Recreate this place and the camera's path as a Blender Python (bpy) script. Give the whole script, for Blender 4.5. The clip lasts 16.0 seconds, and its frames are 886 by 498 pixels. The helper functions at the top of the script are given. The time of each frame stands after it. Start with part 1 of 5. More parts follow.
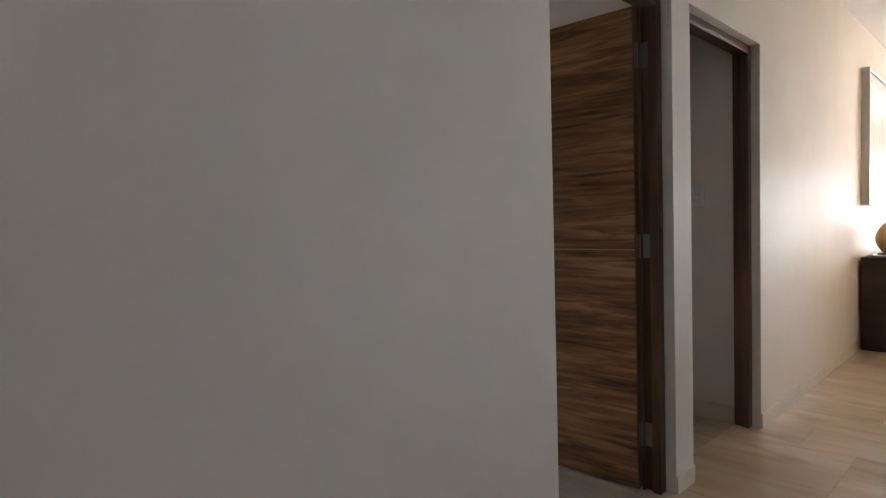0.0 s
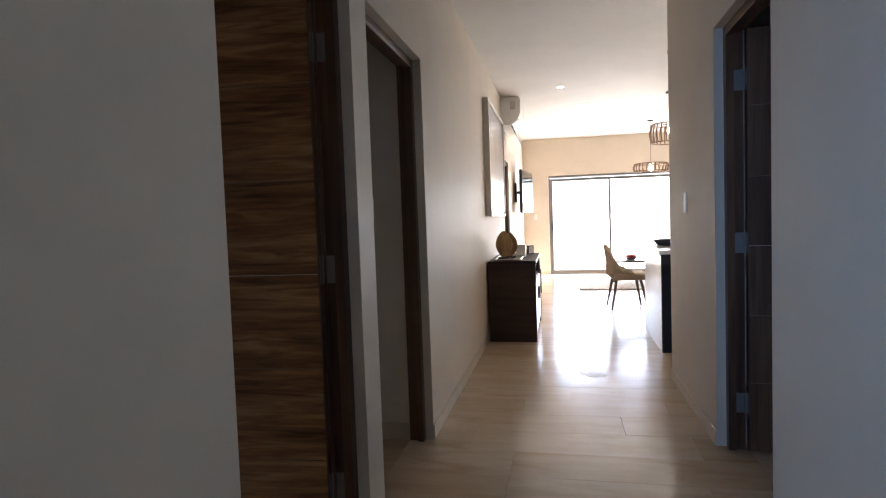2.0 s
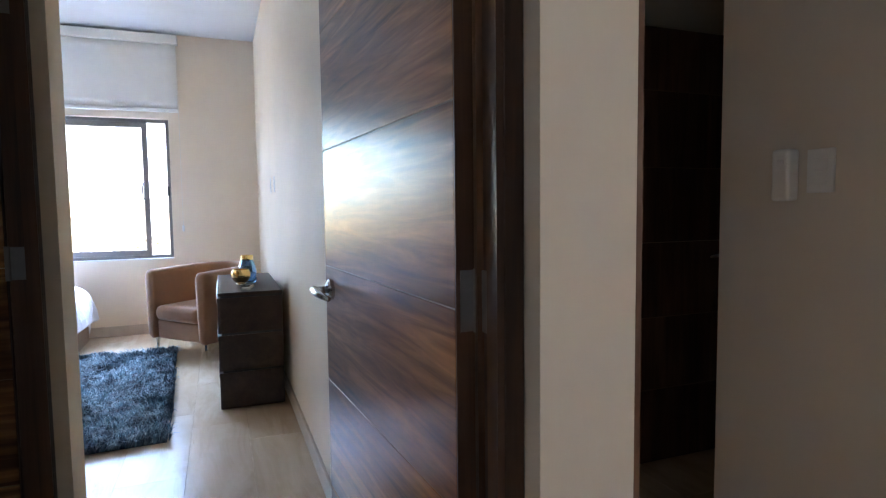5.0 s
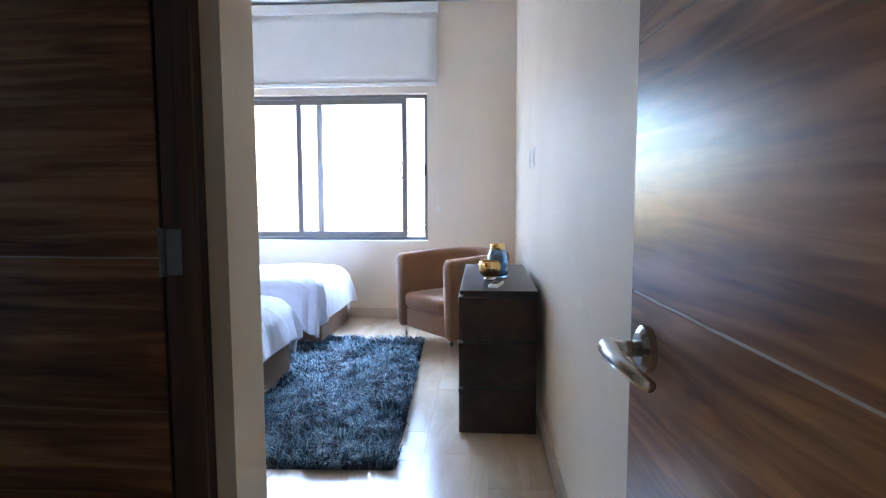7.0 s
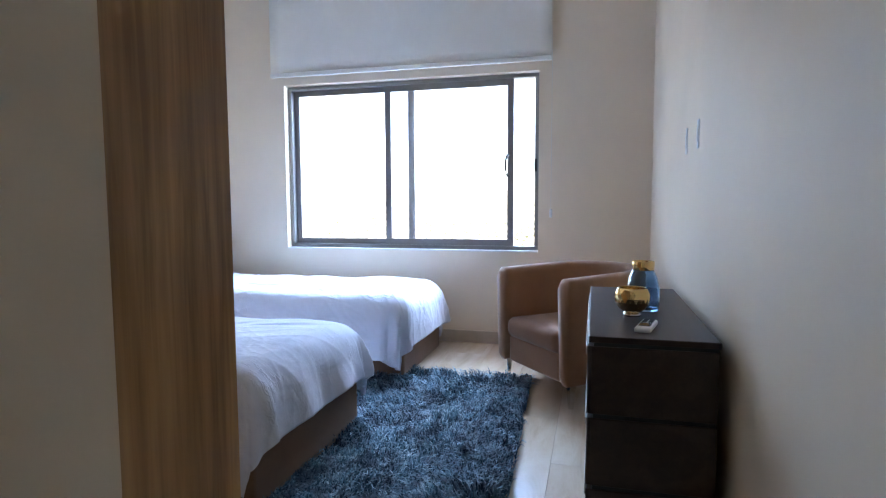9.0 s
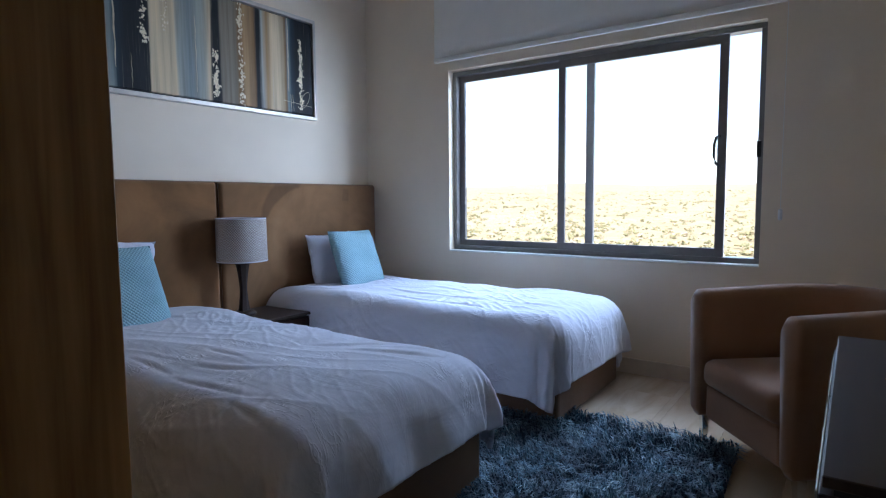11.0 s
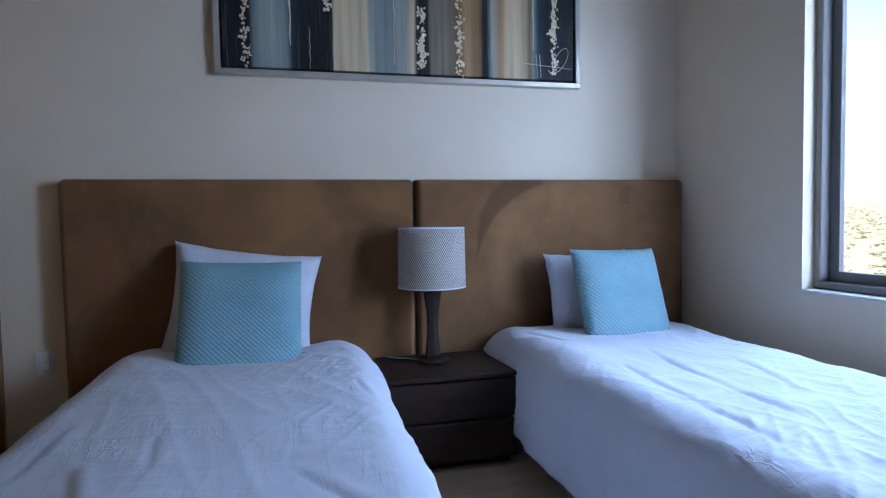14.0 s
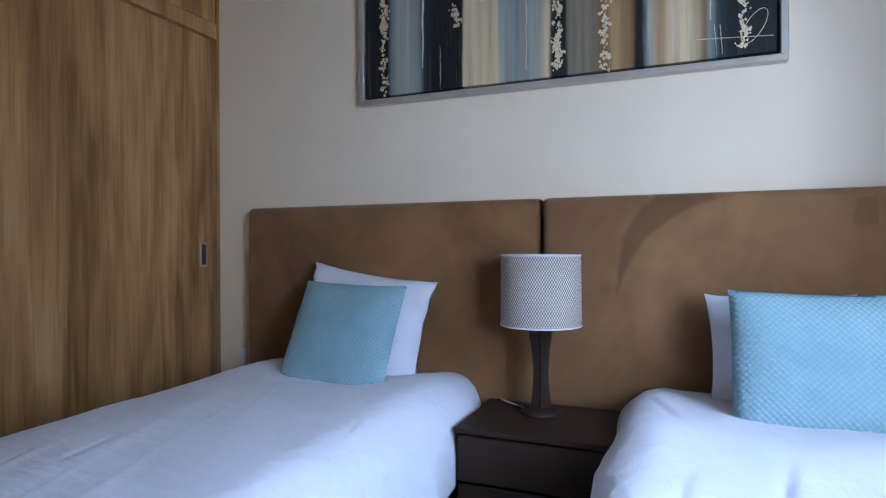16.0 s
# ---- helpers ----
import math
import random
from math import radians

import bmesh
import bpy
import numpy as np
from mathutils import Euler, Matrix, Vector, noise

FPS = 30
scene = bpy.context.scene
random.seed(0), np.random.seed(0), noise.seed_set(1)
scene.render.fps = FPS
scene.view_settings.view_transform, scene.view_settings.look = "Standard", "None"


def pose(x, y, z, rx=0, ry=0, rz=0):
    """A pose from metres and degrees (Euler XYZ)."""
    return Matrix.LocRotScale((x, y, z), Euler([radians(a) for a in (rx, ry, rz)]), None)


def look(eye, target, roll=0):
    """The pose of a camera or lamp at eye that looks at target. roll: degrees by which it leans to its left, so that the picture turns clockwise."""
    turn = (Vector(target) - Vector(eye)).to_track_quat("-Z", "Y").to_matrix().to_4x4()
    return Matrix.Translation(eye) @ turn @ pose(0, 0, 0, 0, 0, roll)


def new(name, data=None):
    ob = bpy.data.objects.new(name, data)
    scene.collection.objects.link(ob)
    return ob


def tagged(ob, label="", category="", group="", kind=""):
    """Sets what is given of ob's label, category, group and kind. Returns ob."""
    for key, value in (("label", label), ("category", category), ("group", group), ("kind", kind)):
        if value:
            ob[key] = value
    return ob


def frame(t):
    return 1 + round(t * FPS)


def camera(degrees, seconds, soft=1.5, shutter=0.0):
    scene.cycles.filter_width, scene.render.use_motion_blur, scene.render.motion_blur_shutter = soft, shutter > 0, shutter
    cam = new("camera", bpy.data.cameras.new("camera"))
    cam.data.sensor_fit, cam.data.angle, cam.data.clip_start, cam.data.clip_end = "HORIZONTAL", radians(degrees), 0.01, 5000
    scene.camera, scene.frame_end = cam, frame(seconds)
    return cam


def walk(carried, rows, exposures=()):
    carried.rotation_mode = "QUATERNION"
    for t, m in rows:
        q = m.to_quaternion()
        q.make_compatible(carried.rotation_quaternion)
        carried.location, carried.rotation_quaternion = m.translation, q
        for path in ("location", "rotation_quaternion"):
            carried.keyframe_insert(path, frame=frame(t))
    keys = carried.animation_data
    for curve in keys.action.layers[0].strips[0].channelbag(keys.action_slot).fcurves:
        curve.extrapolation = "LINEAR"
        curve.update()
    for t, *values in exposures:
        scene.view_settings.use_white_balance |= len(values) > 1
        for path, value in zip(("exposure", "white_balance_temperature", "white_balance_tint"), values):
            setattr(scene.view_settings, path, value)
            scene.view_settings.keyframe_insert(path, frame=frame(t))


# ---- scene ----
cam = camera(75.1, 16.0, soft=1.2)
PATH = [
    (0, (0.136, 0.024, 1.2), (-1.305, 1.409, 1.114), -1.6),
    (0.5, (-0.021, 0.011, 1.211), (-1.066, 1.714, 1.119), -1.7),
    (1, (-0.18, -0.043, 1.244), (-0.939, 1.805, 1.139), -1.8),
    (1.5, (-0.222, 0.089, 1.227), (-0.789, 2.005, 1.125), -1.9),
    (2, (-0.193, 0.371, 1.254), (-0.606, 2.325, 1.15), -2.0),
    (2.5, (-0.152, 0.695, 1.252), (-0.561, 2.65, 1.144), -1.9),
    (3, (-0.069, 1.008, 1.248), (-0.675, 2.91, 1.128), -1.9),
    (3.5, (0.028, 1.311, 1.239), (-0.858, 3.099, 1.103), -1.7),
    (4, (0.01, 1.533, 1.229), (-1.236, 3.092, 1.095), -1.7),
    (4.5, (-0.116, 1.76, 1.229), (-1.711, 2.96, 1.105), -1.4),
    (5, (-0.2, 1.985, 1.235), (-2.06, 2.706, 1.096), -0.7),
    (5.2, (-0.263, 2.062, 1.247), (-2.175, 2.621, 1.073), -0.8),
    (7.3, (-1.299, 2.07, 1.192), (-3.282, 1.885, 1.008), -0.1),
    (7.5, (-1.398, 2.041, 1.187), (-3.377, 1.823, 0.997), -0.2),
    (8, (-1.606, 1.982, 1.191), (-3.574, 1.682, 0.999), -0.3),
    (8.2, (-1.693, 1.973, 1.174), (-3.656, 1.643, 0.988), -0.2),
    (10.3, (-2.782, 1.968, 1.153), (-4.553, 1.054, 0.994), -0.5),
    (10.5, (-2.85, 1.975, 1.163), (-4.584, 0.993, 0.997), -0.4),
    (11, (-2.916, 1.984, 1.167), (-4.538, 0.827, 0.997), -0.5),
    (11.5, (-3.065, 1.935, 1.16), (-4.564, 0.62, 0.996), -0.7),
    (12, (-3.424, 1.879, 1.142), (-4.785, 0.42, 0.996), -0.8),
    (12.5, (-3.73, 1.782, 1.111), (-4.95, 0.202, 0.983), -0.9),
    (13, (-4.023, 1.606, 1.115), (-5.04, -0.113, 1.008), -1.1),
    (13.5, (-4.314, 1.503, 1.109), (-5.107, -0.33, 1.004), -1.0),
    (14, (-4.608, 1.388, 1.085), (-5.087, -0.551, 0.992), -1.0),
    (14.5, (-4.86, 1.284, 1.073), (-5.03, -0.707, 0.996), -1.0),
    (15, (-5.19, 1.265, 1.049), (-5.043, -0.728, 0.992), -0.6),
    (15.5, (-5.483, 1.2, 1.043), (-5.04, -0.75, 1.016), -0.4),
    (16, (-5.709, 1.012, 1.091), (-4.957, -0.841, 1.085), -0.2),
]
EXPOSURES = [
    (0, 3.95, 5600, 13), (0.5, 3.47, 5500, 13), (1, 3.05, 5450, 13), (1.5, 2.95, 5450, 13), (2.5, 3.08, 5500, 13), (3, 3.18, 5550, 13),
    (3.5, 3.3, 5700, 13), (4, 3.45, 5800, 13), (4.5, 3.82, 5800, 13), (5, 4.02, 5800, 13), (7.3, 4.05, 5550, 13), (8.2, 3.87, 5550, 13),
    (10.3, 2.15, 5850, 13), (11, 1.83, 5850, 13), (12.5, 1.45, 5500, 13), (14.5, 1.87, 5450, 13), (15, 1.93, 5500, 13), (16, 2.02, 6050, 13)]
walk(cam, [(t, look(eye, target, roll)) for t, eye, target, roll in PATH], EXPOSURES)

# ---- world and light ----
world = bpy.data.worlds.new("world")
world.use_nodes = True
scene.world = world
sky = world.node_tree.nodes.new("ShaderNodeTexSky")
sky.sky_type, sky.sun_disc = "NISHITA", False
sky.sun_elevation, sky.sun_rotation = radians(52), radians(60)
background = world.node_tree.nodes["Background"]
background.inputs["Strength"].default_value = 0.15
world.node_tree.links.new(sky.outputs["Color"], background.inputs["Color"])

sun_data = bpy.data.lights.new("sun", "SUN")
sun_data.energy, sun_data.angle, sun_data.color = 2.6, radians(0.5), (1.0, 0.95, 0.88)
sun = new("sun", sun_data)
SUN_FROM = Vector((math.sin(radians(60)) * math.cos(radians(52)), math.cos(radians(60)) * math.cos(radians(52)), math.sin(radians(52))))
sun.matrix_world = look(SUN_FROM * 40, (0, 0, 0))


NORTH_DOOR = 12.845


def area_lamp(name, where, towards, width, height, watts, colour):
    data = bpy.data.lights.new(name, "AREA")
    data.shape, data.size, data.size_y, data.energy, data.color = "RECTANGLE", width, height, watts, colour
    lamp = new(name, data)
    lamp.matrix_world = look(where, towards)
    return lamp


# Daylight standing in the terrace door
area_lamp("terrace_daylight", (1.47, NORTH_DOOR, 1.0), (1.47, 0, 1.0), 3.9, 1.95, 25, (1.0, 0.89, 0.74))
# Added blue lamp in an unseen cut: tints the east wall by the doorway
area_lamp("corridor_daylight", (-1.02, -1.40, 1.35), (0.576, 2.3, 1.25), 0.85, 2.0, 0.95, (0.42, 0.66, 1.0)).data.spread = radians(48)
# Added unseen lamps lift the bedroom's sky light, above the window and from north
area_lamp("bedroom_daylight_high", (-11.0, 0.9, 5.3), (-4.6, 0.3, 0.9), 6.5, 2.2, 232, (0.51, 0.70, 1.0))
area_lamp("bedroom_daylight_side", (-8.1, 2.6, 1.6), (-6.2, 0.4, 1.3), 1.6, 1.7, 42, (0.58, 0.745, 1.0))

# ---- materials ----


class Nodes:
    """A small builder for a node material."""

    def __init__(self, name, rough=0.5, metal=0.0, spec=0.5):
        self.mat = bpy.data.materials.new(name)
        self.mat.use_nodes = True
        self.tree = self.mat.node_tree
        self.bsdf = self.tree.nodes["Principled BSDF"]
        self.set("Roughness", rough)
        self.set("Metallic", metal)
        self.set("Specular IOR Level", spec)

    def set(self, name, value):
        self.bsdf.inputs[name].default_value = value

    def node(self, kind, **inputs):
        n = self.tree.nodes.new(kind)
        for key, value in inputs.items():
            self.into(n.inputs[key.replace("_", " ")], value)
        return n

    def into(self, socket, value):
        if isinstance(value, bpy.types.NodeSocket):
            self.tree.links.new(value, socket)
        else:
            socket.default_value = value

    def coords(self, scale=(1, 1, 1), turn=(0, 0, 0), shift=None):
        geo = self.tree.nodes.new("ShaderNodeNewGeometry")
        m = self.tree.nodes.new("ShaderNodeMapping")
        self.tree.links.new(geo.outputs["Position"], m.inputs["Vector"])
        m.inputs["Scale"].default_value = scale
        m.inputs["Rotation"].default_value = [radians(a) for a in turn]
        if shift is not None:
            self.tree.links.new(shift, m.inputs["Location"])
        return m.outputs["Vector"]

    def noise(self, vec, scale, detail=4, rough=0.55, warp=0.0):
        n = self.node("ShaderNodeTexNoise", Vector=vec, Scale=scale, Detail=detail, Roughness=rough, Distortion=warp)
        return n.outputs["Fac"]

    def ramp(self, fac, *stops):
        r = self.tree.nodes.new("ShaderNodeValToRGB")
        self.tree.links.new(fac, r.inputs["Fac"])
        while len(r.color_ramp.elements) < len(stops):
            r.color_ramp.elements.new(0.5)
        for e, (at, c) in zip(r.color_ramp.elements, stops):
            e.position, e.color = at, (*c, 1)
        return r.outputs["Color"]

    def mix(self, fac, a, b, blend="MIX"):
        m = self.tree.nodes.new("ShaderNodeMix")
        m.data_type, m.blend_type = "RGBA", blend
        self.into(m.inputs[0], fac)
        self.into(m.inputs[6], (*a, 1) if isinstance(a, tuple) else a)
        self.into(m.inputs[7], (*b, 1) if isinstance(b, tuple) else b)
        return m.outputs[2]

    def math(self, op, a, b=0.0):
        m = self.tree.nodes.new("ShaderNodeMath")
        m.operation = op
        self.into(m.inputs[0], a)
        self.into(m.inputs[1], b)
        return m.outputs[0]

    def span(self, fac, low, high):
        m = self.tree.nodes.new("ShaderNodeMapRange")
        self.into(m.inputs["Value"], fac)
        m.inputs["To Min"].default_value, m.inputs["To Max"].default_value = low, high
        return m.outputs["Result"]

    def colour(self, c):
        self.into(self.bsdf.inputs["Base Color"], (*c, 1) if isinstance(c, tuple) else c)
        return self

    def rough(self, fac):
        self.into(self.bsdf.inputs["Roughness"], fac)
        return self

    def bump(self, height, strength=0.2, distance=0.01):
        b = self.node("ShaderNodeBump", Height=height, Strength=strength, Distance=distance)
        self.tree.links.new(b.outputs["Normal"], self.bsdf.inputs["Normal"])
        return self


def plaster(name, base, rough=0.5, wave=0.25, satin=0.0):
    n = Nodes(name, rough, spec=0.2)
    v = n.coords()
    tone = n.noise(v, 1.3, 3)
    low, high = tuple(c * 0.95 for c in base), tuple(min(1, c * 1.04) for c in base)
    n.colour(n.ramp(tone, (0.3, low), (0.7, high)))
    fine = n.noise(v, 60, 3)
    broad = n.noise(v, 5, 2)
    n.bump(n.math("ADD", n.math("MULTIPLY", fine, 0.12), broad), wave, 0.012)
    n.rough(n.span(n.noise(v, 9, 2), rough - 0.06, rough + 0.08))
    if satin:
        # a thin satin film over trowel marks
        n.set("Coat Weight", satin)
        n.set("Coat Roughness", 0.24)
        marks = n.noise(n.coords((9, 9, 2.2)), 1.0, 3, 0.5)
        film = n.node("ShaderNodeBump", Height=marks, Strength=0.5, Distance=0.01)
        n.tree.links.new(film.outputs["Normal"], n.bsdf.inputs["Coat Normal"])
    return n.mat


def wood(name, dark, mid, light, axis, rough, size=1.0, gloss=0.5, streak=0.55, per_object=True):
    """axis: the direction of the grain, 0 to 2. Broad figure, then narrow growth lines, then pores."""
    n = Nodes(name, rough, spec=gloss)
    shift = None
    if per_object:
        info = n.tree.nodes.new("ShaderNodeObjectInfo")
        scaled = n.tree.nodes.new("ShaderNodeVectorMath")
        scaled.operation = "SCALE"
        scaled.inputs[0].default_value = (3, 5, 7)
        n.tree.links.new(info.outputs["Random"], scaled.inputs["Scale"])
        shift = scaled.outputs["Vector"]

    def along(across, down):
        s = [across, across, across]
        s[axis] = down
        return n.coords(tuple(s), shift=shift)

    figure = n.noise(along(7 * size, 0.8 * size), 1.0, 3, 0.5, 0.7)
    lines = n.noise(along(34 * size, 1.6 * size), 1.0, 3, 0.55, 0.9)
    pores = n.noise(along(140, 6), 1.0, 2, 0.5)
    a = n.math("MULTIPLY", figure, 1 - streak * 0.55)
    both = n.math("ADD", a, n.math("MULTIPLY", lines, streak * 0.55))
    both = n.math("ADD", both, n.math("MULTIPLY", n.math("SUBTRACT", pores, 0.5), 0.08))
    n.colour(n.ramp(both, (0.36, dark), (0.5, mid), (0.63, light)))
    n.rough(n.span(figure, rough - 0.04, rough + 0.06))
    n.bump(pores, 0.03, 0.001)
    return n.mat


def fabric(name, base, scale=300, depth=0.3, blotch=0.12, sheen=0.0, rough=0.9, broad=2.5):
    n = Nodes(name, rough, spec=0.2)
    v = n.coords()
    tone = n.noise(v, broad, 4, 0.6, 0.6)
    low, high = tuple(c * (1 - blotch) for c in base), tuple(min(1, c * (1 + blotch)) for c in base)
    n.colour(n.ramp(tone, (0.3, low), (0.7, high)))
    n.bump(n.noise(v, scale, 2), depth, 0.002)
    if sheen:
        n.set("Sheen Weight", sheen)
        n.set("Sheen Roughness", 0.45)
    return n.mat


def plain(name, base, rough=0.5, metal=0.0, spec=0.5, vary=0.06, scale=18):
    n = Nodes(name, rough, metal, spec)
    v = n.coords()
    f = n.noise(v, scale, 4)
    n.colour(n.ramp(f, (0.3, tuple(c * (1 - vary) for c in base)), (0.7, tuple(min(1, c * (1 + vary)) for c in base))))
    spread = 0.012 if metal > 0.5 else 0.05
    n.rough(n.span(n.noise(v, scale * (0.4 if metal > 0.5 else 3), 3), max(0.02, rough - spread), rough + spread))
    return n.mat


WALL = plaster("wall_paint", (0.70, 0.62, 0.52), 0.72, 0.3, 0.04)
BED_WALL = plaster("bedroom_paint", (0.84, 0.715, 0.55), 0.55, 0.12)
CEILING = plaster("ceiling_paint", (0.80, 0.78, 0.74), 0.7, 0.1)
WALNUT = wood("walnut_veneer", (0.075, 0.027, 0.010), (0.25, 0.108, 0.040), (0.46, 0.225, 0.090), 0, 0.29, 1.0, 0.28, 0.95)
WALNUT_Y = wood("walnut_veneer_cross", (0.07, 0.026, 0.010), (0.22, 0.098, 0.040), (0.40, 0.20, 0.085), 1, 0.30, 1.0, 0.28, 0.95)
FRAME_WOOD = wood("dark_frame_wood", (0.045, 0.021, 0.012), (0.110, 0.052, 0.028), (0.18, 0.090, 0.048), 2, 0.35, 1.0)
OAK = wood("oak_laminate", (0.21, 0.105, 0.034), (0.40, 0.215, 0.08), (0.55, 0.33, 0.14), 2, 0.45, 1.0, 0.35, 0.6)
ESPRESSO = wood("espresso_veneer", (0.030, 0.017, 0.012), (0.045, 0.026, 0.018), (0.062, 0.037, 0.026), 0, 0.42, 1.0, 0.3)
STAND = wood("smoked_veneer", (0.016, 0.009, 0.006), (0.028, 0.015, 0.010), (0.040, 0.022, 0.015), 0, 0.5, 1.0, 0.25)
INLAY_DULL = plain("dull_inlay", (0.22, 0.14, 0.075), 0.45)
INLAY = plain("aluminium_inlay", (0.50, 0.42, 0.33), 0.4, 0.3)
HINGE_STEEL = plain("dull_hinge_steel", (0.27, 0.26, 0.25), 0.45, 0.8)
STEEL = plain("brushed_steel", (0.58, 0.56, 0.53), 0.26, 1.0)
CHROME = plain("chrome", (0.75, 0.74, 0.72), 0.1, 1.0, vary=0.02)
ALUMINIUM = plain("bronze_grey_aluminium", (0.21, 0.195, 0.18), 0.4, 0.2)
SUEDE = fabric("brown_suede", (0.225, 0.110, 0.044), 420, 0.35, 0.32, 0.35, broad=2.2)
CHAIR_SUEDE = fabric("tan_suede", (0.30, 0.155, 0.080), 420, 0.35, 0.14, 0.35, broad=3)
BASE_FABRIC = fabric("bed_base_suede", (0.22, 0.13, 0.075), 420, 0.3, 0.12, 0.2)


def linen_material():
    n = Nodes("white_bed_linen", 0.85, spec=0.2)
    v = n.coords()
    n.colour(n.ramp(n.noise(v, 5, 3), (0.3, (0.66, 0.66, 0.715)), (0.7, (0.70, 0.70, 0.755))))
    long_way = n.noise(n.coords((2.6, 9, 5), (0, 0, 32)), 1.0, 3, 0.55, 1.2)
    other = n.noise(n.coords((11, 3.2, 6), (0, 0, -24)), 1.0, 4, 0.6, 1.6)
    where = n.noise(v, 1.7, 2)
    creases = n.math("ADD", long_way, n.math("MULTIPLY", other, n.span(where, -0.4, 1.6)))
    # short pressed creases, sharp on one side, in patches
    height = n.math("MULTIPLY", creases, 0.7)
    for scale, turn, shift in (((9, 26, 9), 25, 2.1), ((30, 8, 12), -18, 3.7)):
        fold = n.math("ABSOLUTE", n.math("SUBTRACT", n.noise(n.coords(scale, (0, 0, turn)), 1.0, 2, 0.5, 1.0), 0.5))
        sharp = n.ramp(fold, (0.0, (1, 1, 1)), (0.035, (0.25, 0.25, 0.25)), (0.10, (0, 0, 0)))
        area = n.ramp(n.noise(v, shift, 3, 0.6), (0.57, (0, 0, 0)), (0.68, (1, 1, 1)))
        height = n.math("ADD", height, n.math("MULTIPLY", n.math("MULTIPLY", sharp, area), 0.34))
    n.bump(height, 0.30, 0.024)
    n.set("Sheen Weight", 0.15)
    return n.mat


LINEN = linen_material()
PLASTIC = plain("white_plastic", (0.78, 0.77, 0.74), 0.35, vary=0.03)
BLACK = plain("black_plastic", (0.015, 0.015, 0.017), 0.35)
SCREEN = plain("dark_screen", (0.012, 0.013, 0.016), 0.12)
GOLD = plain("polished_gold", (0.86, 0.60, 0.24), 0.13, 1.0, vary=0.05)
BLIND = fabric("cream_blind_fabric", (0.86, 0.83, 0.75), 500, 0.2, 0.03)
SILL = plain("white_sill", (0.78, 0.76, 0.72), 0.4)
DARK_GREY = plain("dark_grey", (0.05, 0.05, 0.055), 0.5)
COUNTER = plain("white_quartz", (0.74, 0.74, 0.72), 0.2)
BEIGE = fabric("beige_upholstery", (0.48, 0.38, 0.28), 350, 0.25, 0.06)
PALE_RUG = fabric("pale_living_rug", (0.5, 0.45, 0.38), 60, 0.9, 0.35, broad=14)


def tile_material():
    n = Nodes("polished_travertine", 0.16, spec=0.5)
    info = n.tree.nodes.new("ShaderNodeObjectInfo")
    scaled = n.tree.nodes.new("ShaderNodeVectorMath")
    scaled.operation = "SCALE"
    scaled.inputs[0].default_value = (11, 7, 3)
    n.tree.links.new(info.outputs["Random"], scaled.inputs["Scale"])
    v = n.coords((0.9, 4.5, 1), shift=scaled.outputs["Vector"])
    veins = n.noise(v, 1.6, 6, 0.62, 0.8)
    base = n.ramp(veins, (0.28, (0.52, 0.39, 0.255)), (0.5, (0.66, 0.525, 0.375)), (0.74, (0.74, 0.615, 0.465)))
    tone = n.ramp(info.outputs["Random"], (0.0, (0.84, 0.80, 0.74)), (0.35, (0.96, 0.93, 0.90)), (1.0, (1.0, 1.0, 1.0)))
    col = n.mix(1.0, base, tone, "MULTIPLY")
    pits = n.noise(n.coords((6, 22, 6), shift=scaled.outputs["Vector"]), 1.0, 4, 0.7)
    col = n.mix(n.span(n.ramp(pits, (0.70, (0, 0, 0)), (0.76, (1, 1, 1))), 0.0, 0.6), col, (0.30, 0.20, 0.12))
    broad = n.noise(n.coords(), 1.1, 4, 0.6, 0.5)
    n.colour(n.mix(n.span(n.ramp(broad, (0.46, (0, 0, 0)), (0.66, (1, 1, 1))), 0.0, 0.45), col, (0.52, 0.375, 0.235)))
    n.rough(n.span(n.noise(v, 3.0, 4), 0.12, 0.26))
    n.bump(n.noise(n.coords(), 3.0, 2), 0.05, 0.01)
    return n.mat


TILE = tile_material()
GROUT = plain("beige_grout", (0.53, 0.40, 0.26), 0.4)


def glass(name, tint=(1, 1, 1), rough=0.0):
    n = Nodes(name, rough)
    n.colour(tint)
    n.set("Transmission Weight", 1.0)
    n.set("IOR", 1.45)
    return n.mat


PANE_GLASS = glass("window_glass")
BLUE_GLASS = glass("blue_vase_glass", (0.45, 0.66, 0.92), 0.02)


def cushion_material():
    n = Nodes("quilted_blue_knit", 0.85, spec=0.2)
    tex = n.tree.nodes.new("ShaderNodeTexCoord")
    m = n.node("ShaderNodeMapping", Vector=tex.outputs["Object"])
    m.inputs["Rotation"].default_value = (0, 0, radians(45))
    m.inputs["Scale"].default_value = (70, 70, 0)
    vor = n.node("ShaderNodeTexVoronoi", Vector=m.outputs["Vector"], Scale=1.0, Randomness=0.12)
    v = n.coords()
    tone = n.noise(v, 6, 3)
    a = n.ramp(tone, (0.3, (0.27, 0.43, 0.47)), (0.7, (0.34, 0.51, 0.55)))
    n.colour(n.mix(n.ramp(vor.outputs["Distance"], (0.2, (0, 0, 0)), (0.75, (0.42, 0.42, 0.42))), a, (0.13, 0.28, 0.34)))
    n.bump(n.math("SUBTRACT", 1.0, vor.outputs["Distance"]), 0.75, 0.008)
    return n.mat


KNIT = cushion_material()


